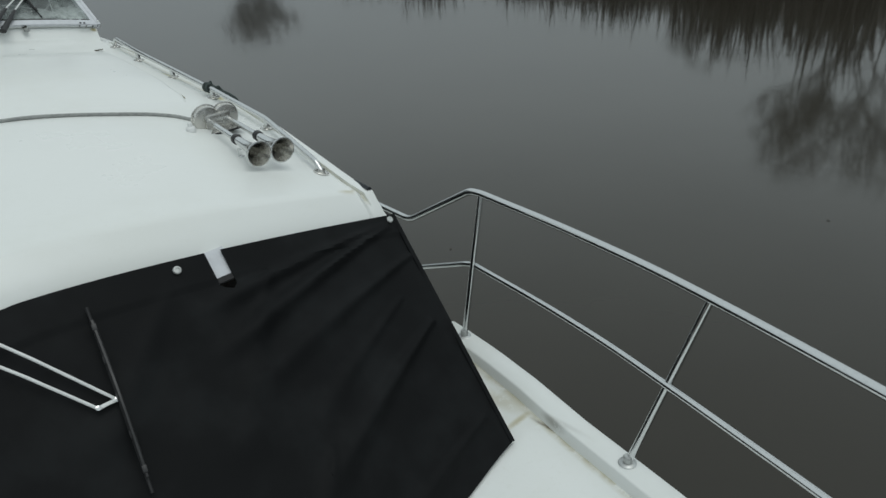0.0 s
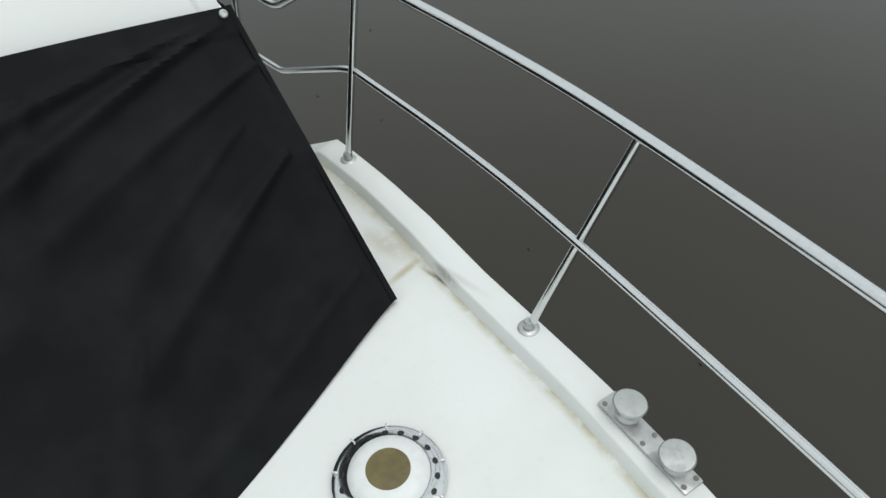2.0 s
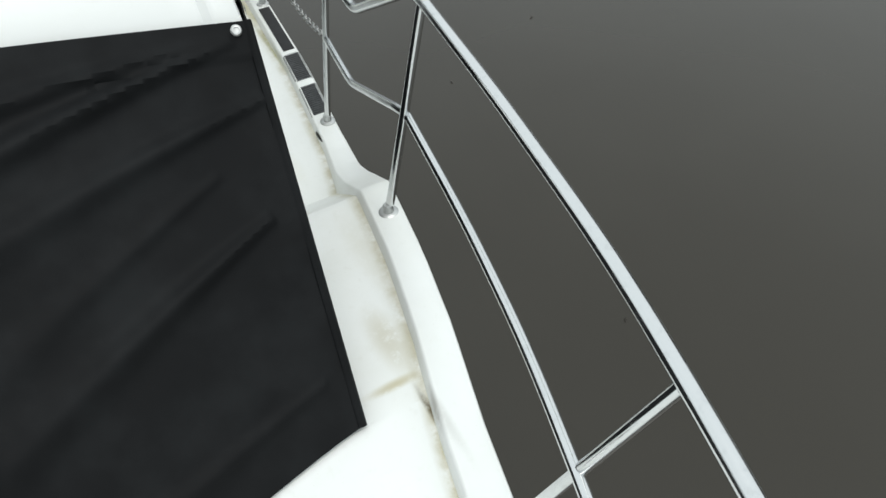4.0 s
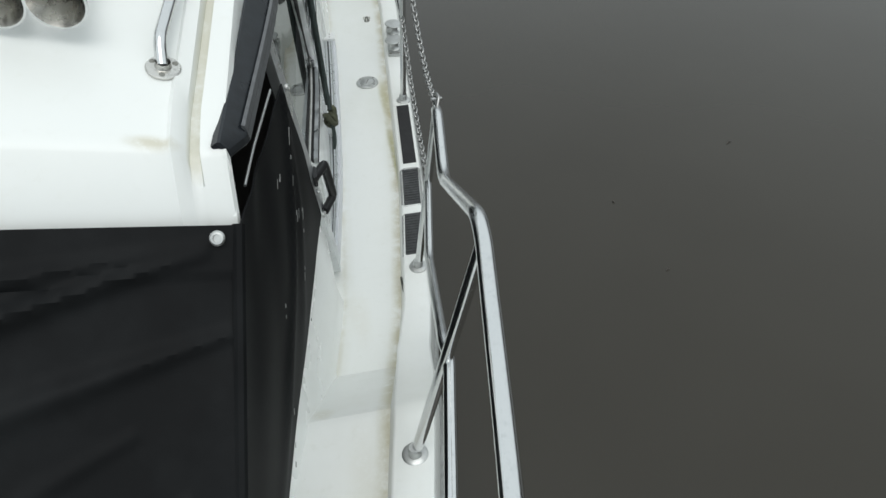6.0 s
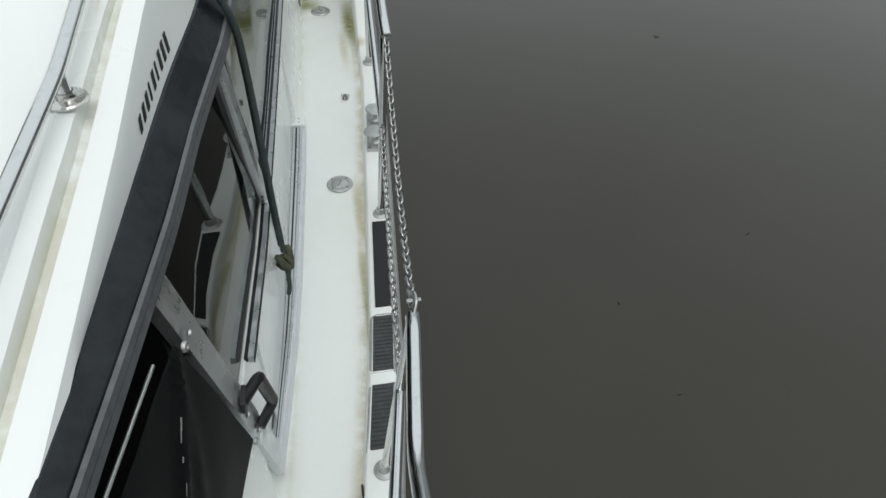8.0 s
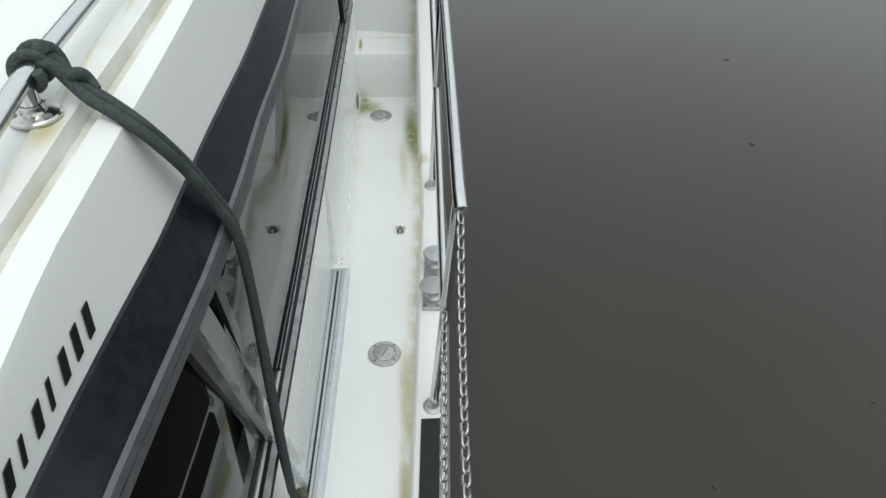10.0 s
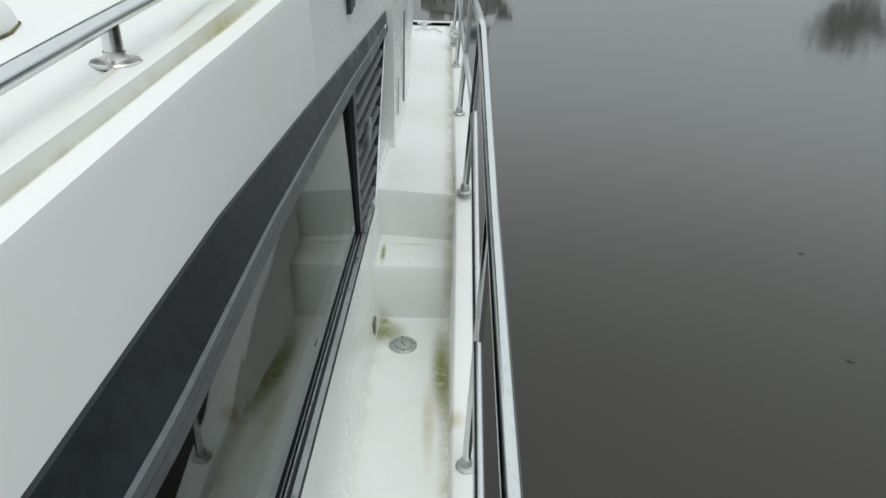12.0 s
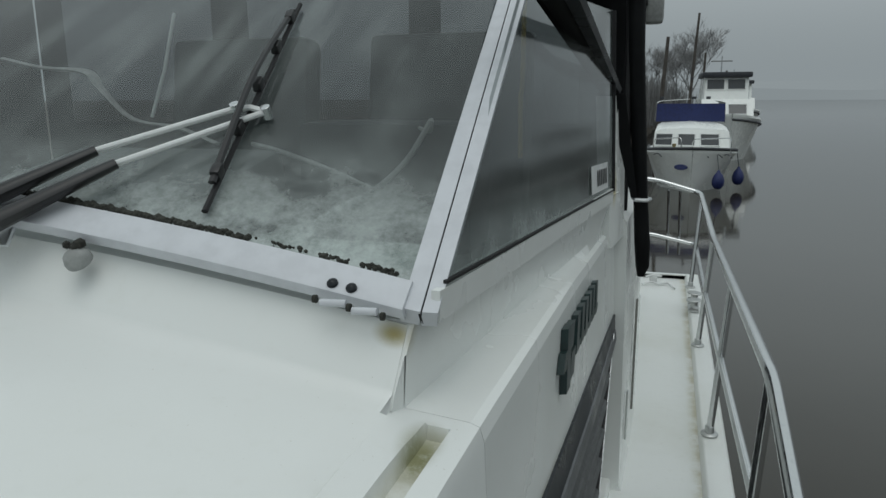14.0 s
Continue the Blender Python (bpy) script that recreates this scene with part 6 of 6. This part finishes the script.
# stern: cleat with rope and two uprights of the ladder
cleat = thing("stern_cleat", (0.05, 4.95, 0.44), "small white stern cleat with a thin line round it", "cleat")
part("horn", tubed(glide([(-0.02, 4.93, 0.475), (0.03, 4.95, 0.485), (0.08, 4.97, 0.475)], 4), 0.009, 8), VINYL, cleat)
part("foot", boxed((0.03, 4.95, 0.458), (0.05, 0.03, 0.04), 0.008), VINYL, cleat)
part("line", tubed(glide([(-0.04, 4.85, 0.445), (0.02, 4.90, 0.45), (0.06, 4.88, 0.445), (0.12, 4.92, 0.445), (0.16, 4.80, 0.444)], 5), 0.007, 8), VINYL, cleat)
ladder = thing("stern_ladder", (0.12, 5.1, 0.8), "thin steel uprights of a folded stern ladder", "ladder")
for x in (0.095, 0.168):
    part("upright", tubed([(x, 5.10, 1.03), (x + 0.015, 5.10, 0.60)], 0.009, 8), STEEL, ladder)


DRIFT = [(2.36, 0.55, 0.04, 0.4), (2.74, 2.92, 0.05, 2.4), (3.10, 4.35, 0.05, 2.8), (1.50, -0.45, 0.02, 0.2), (1.13, -2.05, 0.02, 0.7), (1.41, 0.15, 0.018, 1.9), (1.03, -3.20, 0.02, 1.2), (5.2, -1.94, 0.03, 2.0)]
# ---------------------------------------------------------------- river banks, trees, moored boats
def bank(name, line, inland, top, mat, label):
    """Ground that rises from a waterline; inland: the way it runs back."""
    rows = []
    pts = glide([(x, y, 0) for x, y in line], 10)
    for p in pts:
        row = []
        for d, z in ((-0.6, -0.25), (0.0, 0.02), (0.5, 0.35), (1.6, 0.6), (5, 0.9 + top * 0.3), (20, 1.0 + top), (300, 1.5 + top)):
            wob = 0.3 * noise.noise((p.y * 0.35, d * 0.7, 3.1)) * min(1, d + 0.8)
            row.append((p.x + inland * d + wob, p.y, WATER_Z + z + 0.25 * wob))
        rows.append(row)
    return tagged(part(name, lofted(rows), mat), label, "bank", kind="structure")


bank("ground_near_bank", [(-4.3, -90), (-4.3, -20), (-4.3, 8), (-2.6, 35), (0.0, 62), (1, 120), (-14, 260), (-70, 480)], -1, 0.3, BANK, "muddy winter river bank behind the moored boats")
bank("ground_wooded_bank", [(33, -160), (32, -40), (31.5, 10), (31.8, 30), (32.5, 46)], 1, 6.0, BANK, "dark wooded bank rising across the river")
bank("ground_far_bank", [(32.5, 45), (32, 60), (31.5, 82), (36, 104), (60, 150), (140, 260), (400, 520)], 1, 0.6, HAZETONE, "low winter bank across the river, paled for mist")
# self-lit sheet in place of mist over the distance
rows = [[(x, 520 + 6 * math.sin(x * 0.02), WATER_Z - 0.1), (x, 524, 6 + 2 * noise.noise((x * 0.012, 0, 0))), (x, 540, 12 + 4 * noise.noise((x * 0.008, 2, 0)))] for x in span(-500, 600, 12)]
tagged(part("backdrop", lofted(rows), MISTGLOW), "self-lit grey band standing for far mist across the river", "backdrop", kind="structure")


def bare_tree(at, height, seed, mat, lean=0.0, depth=4, spread=0.62, kind_label="bare winter tree on the bank"):
    rng = random.Random(seed)
    tree = thing("bare_tree", at, kind_label, "tree", "bare trees")
    trunk, crown = bmesh.new(), bmesh.new()

    def grow(bm, p, d, length, r, level):
        pts, rad = [p], [r]
        q, v = p, d
        for k in range(3):
            v = (v + Vector((rng.uniform(-0.16, 0.16), rng.uniform(-0.16, 0.16), 0.06))).normalized()
            q = q + v * length / 3
            pts.append(q)
            rad.append(r * (1 - 0.2 * (k + 1)))
        tube(bm, pts, rad, 5 if level < 2 else 3)
        if level >= depth:
            return
        for k in range(rng.randint(4, 5) if level else 7):
            f = rng.uniform(0.35, 1.0) if level else rng.uniform(0.5, 1.0)
            i = min(2, int(f * 3))
            s = pts[i].lerp(pts[i + 1], f * 3 - i)
            a = rng.uniform(0, 2 * math.pi)
            w = (v + spread * Vector((math.cos(a), math.sin(a), rng.uniform(-0.1, 0.5)))).normalized()
            grow(crown, s, w, length * rng.uniform(0.55, 0.75), max(rad[i] * 0.60, 0.012), level + 1)

    grow(trunk, Vector(at), Vector((lean, 0, 1)).normalized(), height * 0.42, height * 0.016, 0)
    part("trunk", trunk, mat, tree)
    part("crown", crown, mat, tree)
    return tree


def hedge(line, height, seed, mat, label):
    rng = random.Random(seed)
    bm = bmesh.new()
    for a, b in zip(line, line[1:]):
        a, b = Vector(a), Vector(b)
        for k in range(int((b - a).length * 1.5)):
            root = a.lerp(b, rng.random()) + Vector((rng.uniform(-2.5, 2.5), rng.uniform(-2, 2), 0))
            h = height * rng.uniform(0.5, 1.15)
            for j in range(90):
                ang, tilt = rng.uniform(0, 6.28), rng.uniform(0.02, 0.35)
                p = root + Vector((rng.gauss(0, 0.8), rng.gauss(0, 0.8), 0))
                q = p + Vector((math.cos(ang) * tilt * h, math.sin(ang) * tilt * h, h * rng.uniform(0.35, 1.0)))
                w = h * 0.0065
                s = Vector((-math.sin(ang), math.cos(ang), 0)) * w
                m = p.lerp(q, 0.55) + Vector((0, 0, 0.1 * h))
                bm.faces.new([bm.verts.new(c) for c in (p - s, p + s, m + s * 1.6, q, m - s * 1.6)])
    return tagged(part("hedge", bm, mat), label, "hedge", kind="stuff")


# trees in paled colours, haze included
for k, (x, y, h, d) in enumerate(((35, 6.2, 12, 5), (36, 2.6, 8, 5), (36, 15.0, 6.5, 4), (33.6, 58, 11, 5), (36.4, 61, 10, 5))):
    bare_tree((x, y, WATER_Z + 1.0), h, 20 + k, PALEDTWIG if y < 40 else PALEDTREE, 0.03, d, 0.85)
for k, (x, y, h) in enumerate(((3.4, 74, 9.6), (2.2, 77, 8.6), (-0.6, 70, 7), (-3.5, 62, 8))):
    bare_tree((x, y, WATER_Z + 0.8), h, 40 + k, PALEDTREE if k < 2 else PALEDFAR, 0.05, 5 if k < 2 else 4, 0.85)
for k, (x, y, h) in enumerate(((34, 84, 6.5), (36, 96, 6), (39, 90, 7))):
    bare_tree((x, y, WATER_Z + 0.5), h, 60 + k, HAZETONE, 0.0, 4, 0.85, "bare tree on the far bank, paled for mist")
hedge([(34, 64, -0.6), (33.5, 82, -0.6), (37, 103, -0.6)], 2.8, 6, HAZETONE, "bare scrub along the far bank, paled for mist")


hedge([(36, -30, 0.2), (35, 12, 0.2)], 5.6, 5, TWIG, "dark bare scrub along the far bank")
hedge([(35, 12, 0.1), (34.5, 42, 0.0)], 4.0, 8, TWIG, "low dark scrub along the far bank")
hedge([(-4.5, 44, -0.4), (-1.5, 62, -0.4), (0.5, 84, -0.4)], 4.0, 7, PALEDFAR, "brown scrub behind the moored boats, paled for mist")

for x, y, h, r, tip in ((0.12, 30, 5.0, 0.10, 0.25), (1.85, 45, 7.4, 0.10, 0.35), (2.7, 47, 5.3, 0.10, 0.1), (4.4, 52, 4.4, 0.10, 0.1)):
    pile = thing("mooring_pile", (x, y, WATER_Z - 0.5), "dark timber mooring pile standing in the river", "pile", "mooring piles")
    part("shaft", tubed([(x, y, WATER_Z - 0.5), (x + tip * 0.5, y, WATER_Z + h * 0.5), (x + tip, y, WATER_Z + h)], [r, r * 0.9, r * 0.65], 10), TIMBER, pile)
    part("band", lathed([(r * 0.92, 0), (r * 0.98, 0.02), (r * 0.98, 0.10), (r * 0.92, 0.12)], Matrix.Translation((x + tip * 0.5, y, WATER_Z + h * 0.5)), 10), FARBLACK, pile)


def hull_rows(cx, bow, length, beam, sheer, flare=0.86, entry=0.36):
    rows = []
    for k in range(15):
        f = k / 14
        y = bow + length * f
        half = beam / 2 * min(1.0, (1 - (1 - min(1, f / entry)) ** 2.2)) * (1 - 0.1 * max(0, f - 0.6)) + 0.01
        top = WATER_Z + sheer * (1.22 - 0.30 * min(1, f / 0.55))
        low = half * flare * min(1, f * 4 + 0.05)
        rows.append([(cx - half, y, top), (cx - half * 1.02, y, top - 0.10), (cx - half * 0.97, y, top - 0.14), (cx - low, y, WATER_Z + 0.1), (cx - low * 0.8, y + 0.1, WATER_Z - 0.3),
                     (cx + low * 0.8, y + 0.1, WATER_Z - 0.3), (cx + low, y, WATER_Z + 0.1), (cx + half * 0.97, y, top - 0.14), (cx + half * 1.02, y, top - 0.10), (cx + half, y, top)])
    return rows


def framed(parent, name, corners, out, mat=FARGLASS):
    """A far window: a pane with a pale frame proud of the wall."""
    c = [Vector(q) for q in corners]
    o = Vector(out)
    ob = part(name, quad_prism(bmesh.new(), [q + o * 0.02 for q in c], -o * 0.03), mat, parent, "dark window")
    part("window_frame", tubed([q + o * 0.025 for q in (*c, c[0])], 0.022, 6), VINYL, ob)
    return ob


def small_cruiser(cx, bow):
    b = thing("moored_cruiser", (cx, bow, WATER_Z), "small white cabin cruiser with a blue canopy, moored bow on", "boat")
    rows = hull_rows(cx, bow + 0.9, 6.1, 2.55, 1.05, 0.74, 0.17)
    part("hull", lofted(rows), HULL, b)
    part("gunwale", tubed([Vector(r[0]) + Vector((0, 0, 0)) for r in rows], 0.045, 8), FARBLACK, b, "dark rubbing band")
    part("gunwale", tubed([Vector(r[-1]) for r in rows], 0.045, 8), FARBLACK, b, "dark rubbing band")
    part("deck", lofted([[r[0], ((r[0][0] + r[-1][0]) / 2, r[0][1], r[0][2] + 0.07), r[-1]] for r in rows]), HULL, b)
    z0, z1 = WATER_Z + 1.0, WATER_Z + 1.92
    prof = [(bow + 1.9, z0), (bow + 2.3, z0 + 0.76), (bow + 2.7, z1 - 0.02), (bow + 4.2, z1)]
    part("cabin", lofted([[(cx - w * 0.98, y, z0 - 0.05), (cx - w * (1 - 0.10 * (z - z0)), y, z - 0.08), (cx - w * 0.80, y, z), (cx, y, z + 0.05), (cx + w * 0.80, y, z), (cx + w * (1 - 0.10 * (z - z0)), y, z - 0.08), (cx + w * 0.98, y, z0 - 0.05)] for (y, z), w in zip(prof, (1.14, 1.16, 1.12, 1.08))]), HULL, b, "white cabin top")
    for x0, x1 in ((-1.06, -0.56), (-0.40, 0.10), (0.26, 0.80)):
        f = lambda x, z: (cx + x, bow + 1.9 + (z - z0) * 0.526 - 0.01, z)
        framed(b, "window", [f(x0, z0 + 0.28), f(x1, z0 + 0.28), f(x1 * 0.97, z0 + 0.62), f(x0 * 0.97, z0 + 0.62)], (0, -0.85, 0.5))
    framed(b, "window", [(cx + 1.13, bow + 2.35, z0 + 0.22), (cx + 1.13, bow + 3.6, z0 + 0.22), (cx + 1.07, bow + 3.6, z0 + 0.56), (cx + 1.08, bow + 2.5, z0 + 0.56)], (1, 0, 0.1))
    part("canopy", lofted([[(cx - 1.08, y, z1 - 0.02), (cx - 1.05, y, z1 + 0.62), (cx - 0.9, y, z1 + 0.68), (cx, y, z1 + 0.74), (cx + 0.9, y, z1 + 0.68), (cx + 1.05, y, z1 + 0.62), (cx + 1.08, y, z1 - 0.02)] for y in (bow + 3.9, bow + 4.0, bow + 6.6)]), HULL, b, "white canopy roof")
    part("canopy_band", quad_prism(bmesh.new(), [(cx - 1.06, bow + 3.84, z1 + 0.03), (cx + 1.06, bow + 3.84, z1 + 0.03), (cx + 1.04, bow + 3.88, z1 + 0.60), (cx - 1.04, bow + 3.88, z1 + 0.60)], (0, 0.03, 0)), BLUE, b, "dark blue canvas screen")
    for x0, x1 in ((-1.08, -0.32), (0.02, 1.04)):
        part("pulpit", tubed(rounded([(cx + x0, bow + 1.75, z0 - 0.02), (cx + x0, bow + 1.72, z0 + 0.50), (cx + x1, bow + 1.15, z0 + 0.58), (cx + x1, bow + 1.12, z0 - 0.02)], 0.12), 0.016, 6), STEEL, b)
    for x in (-0.95, -0.2, 0.35, 0.72, 0.98):
        part("cord", tubed(glide([(cx + x - 0.12, bow + 1.45, z0 + 0.06), (cx + x, bow + 1.25, z0 + 0.10), (cx + x + 0.10, bow + 1.05, z0 + 0.02)], 4), 0.014, 6), FARBLACK, b)
    part("oval_mark", lathed([(0, 0.02), (0.11, 0.02), (0.12, 0)], Matrix.Translation((cx - 0.30, bow + 0.93, WATER_Z + 0.74)) @ pose(0, 0, 0, 80, 0, -10) @ Matrix.Diagonal((1.6, 0.7, 1, 1)), 16), BLUE, b, "dark blue oval mark")
    part("vent_cowl", lathed([(0, 0), (0.05, 0), (0.05, 0.14), (0.07, 0.2), (0, 0.22)], Matrix.Translation((cx - 0.50, bow + 1.7, z0 + 0.16)), 12), BRASS, b, "brass-brown vent cowl")
    for dx in (-0.9, 0.1, 0.55):
        part("roof_fitting", boxed((cx + dx, bow + 4.3, z1 + 0.78), (0.14, 0.10, 0.09), 0.02), FARBLACK, b)
    return b


small_cruiser(1.12, 21.0)
for x, y in ((1.86, 21.95), (2.52, 23.2)):
    f = thing("boat_fender", (x, y, WATER_Z + 0.6), "blue teardrop fender hung on a cord", "fender", "boat fenders")
    part("bladder", lathed([(0, -0.30), (0.10, -0.27), (0.16, -0.18), (0.175, -0.05), (0.13, 0.10), (0.05, 0.20), (0.03, 0.25), (0, 0.26)], Matrix.Translation((x, y, WATER_Z + 0.42)), 16), BLUE, f)
    part("cord", tubed([(x, y, WATER_Z + 0.66), (x - 0.06, y + 0.1, WATER_Z + 1.10)], 0.012, 6), FARBLACK, f)


def tall_cruiser(cx, bow, scale, label):
    b = thing("moored_cruiser", (cx, bow, WATER_Z), label, "boat")
    s = scale
    rows = hull_rows(cx, bow, 9 * s, 3.1 * s, 1.75 * s, 0.62)
    part("hull", lofted(rows), HULL, b)
    part("rubbing_band", tubed([Vector(r[-1]) - Vector((0, 0, 0.25 * s)) for r in rows], 0.05 * s, 8), FARBLACK, b, "dark rubbing band")
    part("deck", lofted([[r[0], r[-1]] for r in rows]), HULL, b)
    z0, z1, z2 = WATER_Z + 1.7 * s, WATER_Z + 2.75 * s, WATER_Z + 3.85 * s
    part("cabin", lofted([[(cx - 1.25 * s, y, z0 - 0.1), (cx - 1.15 * s, y, z), (cx + 1.15 * s, y, z), (cx + 1.25 * s, y, z0 - 0.1)] for y, z in ((bow + 2.2 * s, z0), (bow + 2.9 * s, z1), (bow + 7.5 * s, z1))]), HULL, b, "white cabin")
    part("wheelhouse", lofted([[(cx - 1.1 * s, y, z1 - 0.05), (cx - 1.0 * s, y, z), (cx + 1.0 * s, y, z), (cx + 1.1 * s, y, z1 - 0.05)] for y, z in ((bow + 3.6 * s, z1), (bow + 4.0 * s, z2), (bow + 7.0 * s, z2))]), HULL, b, "white wheelhouse")
    part("canopy_roof", boxed((cx, bow + 5.4 * s, z2 + 0.06 * s), (2.3 * s, 3.4 * s, 0.26 * s), 0.08 * s), FARBLACK, b, "dark canvas roof")
    part("side_curtain", boxed((cx + 1.08 * s, bow + 6.4 * s, z1 + 0.4 * s), (0.12 * s, 1.2 * s, 1.5 * s), 0.04), FARBLACK, b)
    for x0, x1 in ((-0.9, -0.1), (0.05, 0.85)):
        framed(b, "window", [(cx + x0 * s, bow + 3.76 * s, z1 + 0.45 * s), (cx + x1 * s, bow + 3.76 * s, z1 + 0.45 * s), (cx + x1 * s, bow + 3.93 * s, z1 + 0.95 * s), (cx + x0 * s, bow + 3.93 * s, z1 + 0.95 * s)], (0, -0.95, 0.3))
        framed(b, "window", [(cx + x0 * s, bow + 2.43 * s, z0 + 0.35 * s), (cx + x1 * s, bow + 2.43 * s, z0 + 0.35 * s), (cx + x1 * s, bow + 2.72 * s, z0 + 0.80 * s), (cx + x0 * s, bow + 2.72 * s, z0 + 0.80 * s)], (0, -0.9, 0.4))
    framed(b, "window", [(cx + 1.22 * s, bow + 3.4 * s, z0 + 0.3 * s), (cx + 1.22 * s, bow + 5.2 * s, z0 + 0.3 * s), (cx + 1.17 * s, bow + 5.2 * s, z0 + 0.75 * s), (cx + 1.17 * s, bow + 3.4 * s, z0 + 0.75 * s)], (1, 0, 0.1))
    part("mast", tubed([(cx - 0.2 * s, bow + 5.0 * s, z2 + 0.15 * s), (cx - 0.2 * s, bow + 5.0 * s, z2 + 1.0 * s)], 0.03 * s, 8), STEEL, b)
    part("radar_bar", boxed((cx - 0.2 * s, bow + 5.0 * s, z2 + 0.75 * s), (1.0 * s, 0.06, 0.06 * s), 0.01), PADGREY, b)
    return b


tall_cruiser(3.15, 32.5, 0.95, "tall white motor cruiser with a dark canopy, in mist")
tall_cruiser(5.6, 52.0, 0.95, "far white motor cruiser fading into the mist")

for k, (x, y, l, a) in enumerate(DRIFT):
    t = thing("drifting_twig", (x, y, WATER_Z + 0.004), "small dark twig floating on the river", "twig", "drifting twigs")
    c = Vector((x, y, WATER_Z + 0.004))
    d = Vector((math.cos(a), math.sin(a), 0)) * l * 0.55
    part("stem", tubed([c - d, c + Vector((0, 0.01, 0.004)), c + d], [0.002, 0.0035, 0.0015], 6), TIMBER, t)
    part("side_shoot", tubed([c, c + Vector((-d.y, d.x, 0.02)) * 0.5], 0.0018, 5), TIMBER, t)
leaf = thing("dead_leaf", (-0.417, 0.523, roof_at(-0.417, 0.523)), "dry grey-brown leaf clump lying on the roof", "leaf")
for k in range(6):
    a = k * 1.1
    c = Vector((-0.417 + 0.015 * math.cos(a), 0.523 + 0.008 * math.sin(a), roof_at(-0.417, 0.523) + 0.004))
    rows = [[c + Vector((u * 0.010 * math.cos(a) - v * 0.004 * math.sin(a), u * 0.010 * math.sin(a) + v * 0.004 * math.cos(a), 0.003 * u * u + 0.003 * v * v)) for v in (-1, -0.4, 0.4, 1)] for u in (-1, -0.3, 0.4, 1)]
    part("blade", cloth(rows, (0, 0, 0.0012)), LEAF, leaf)
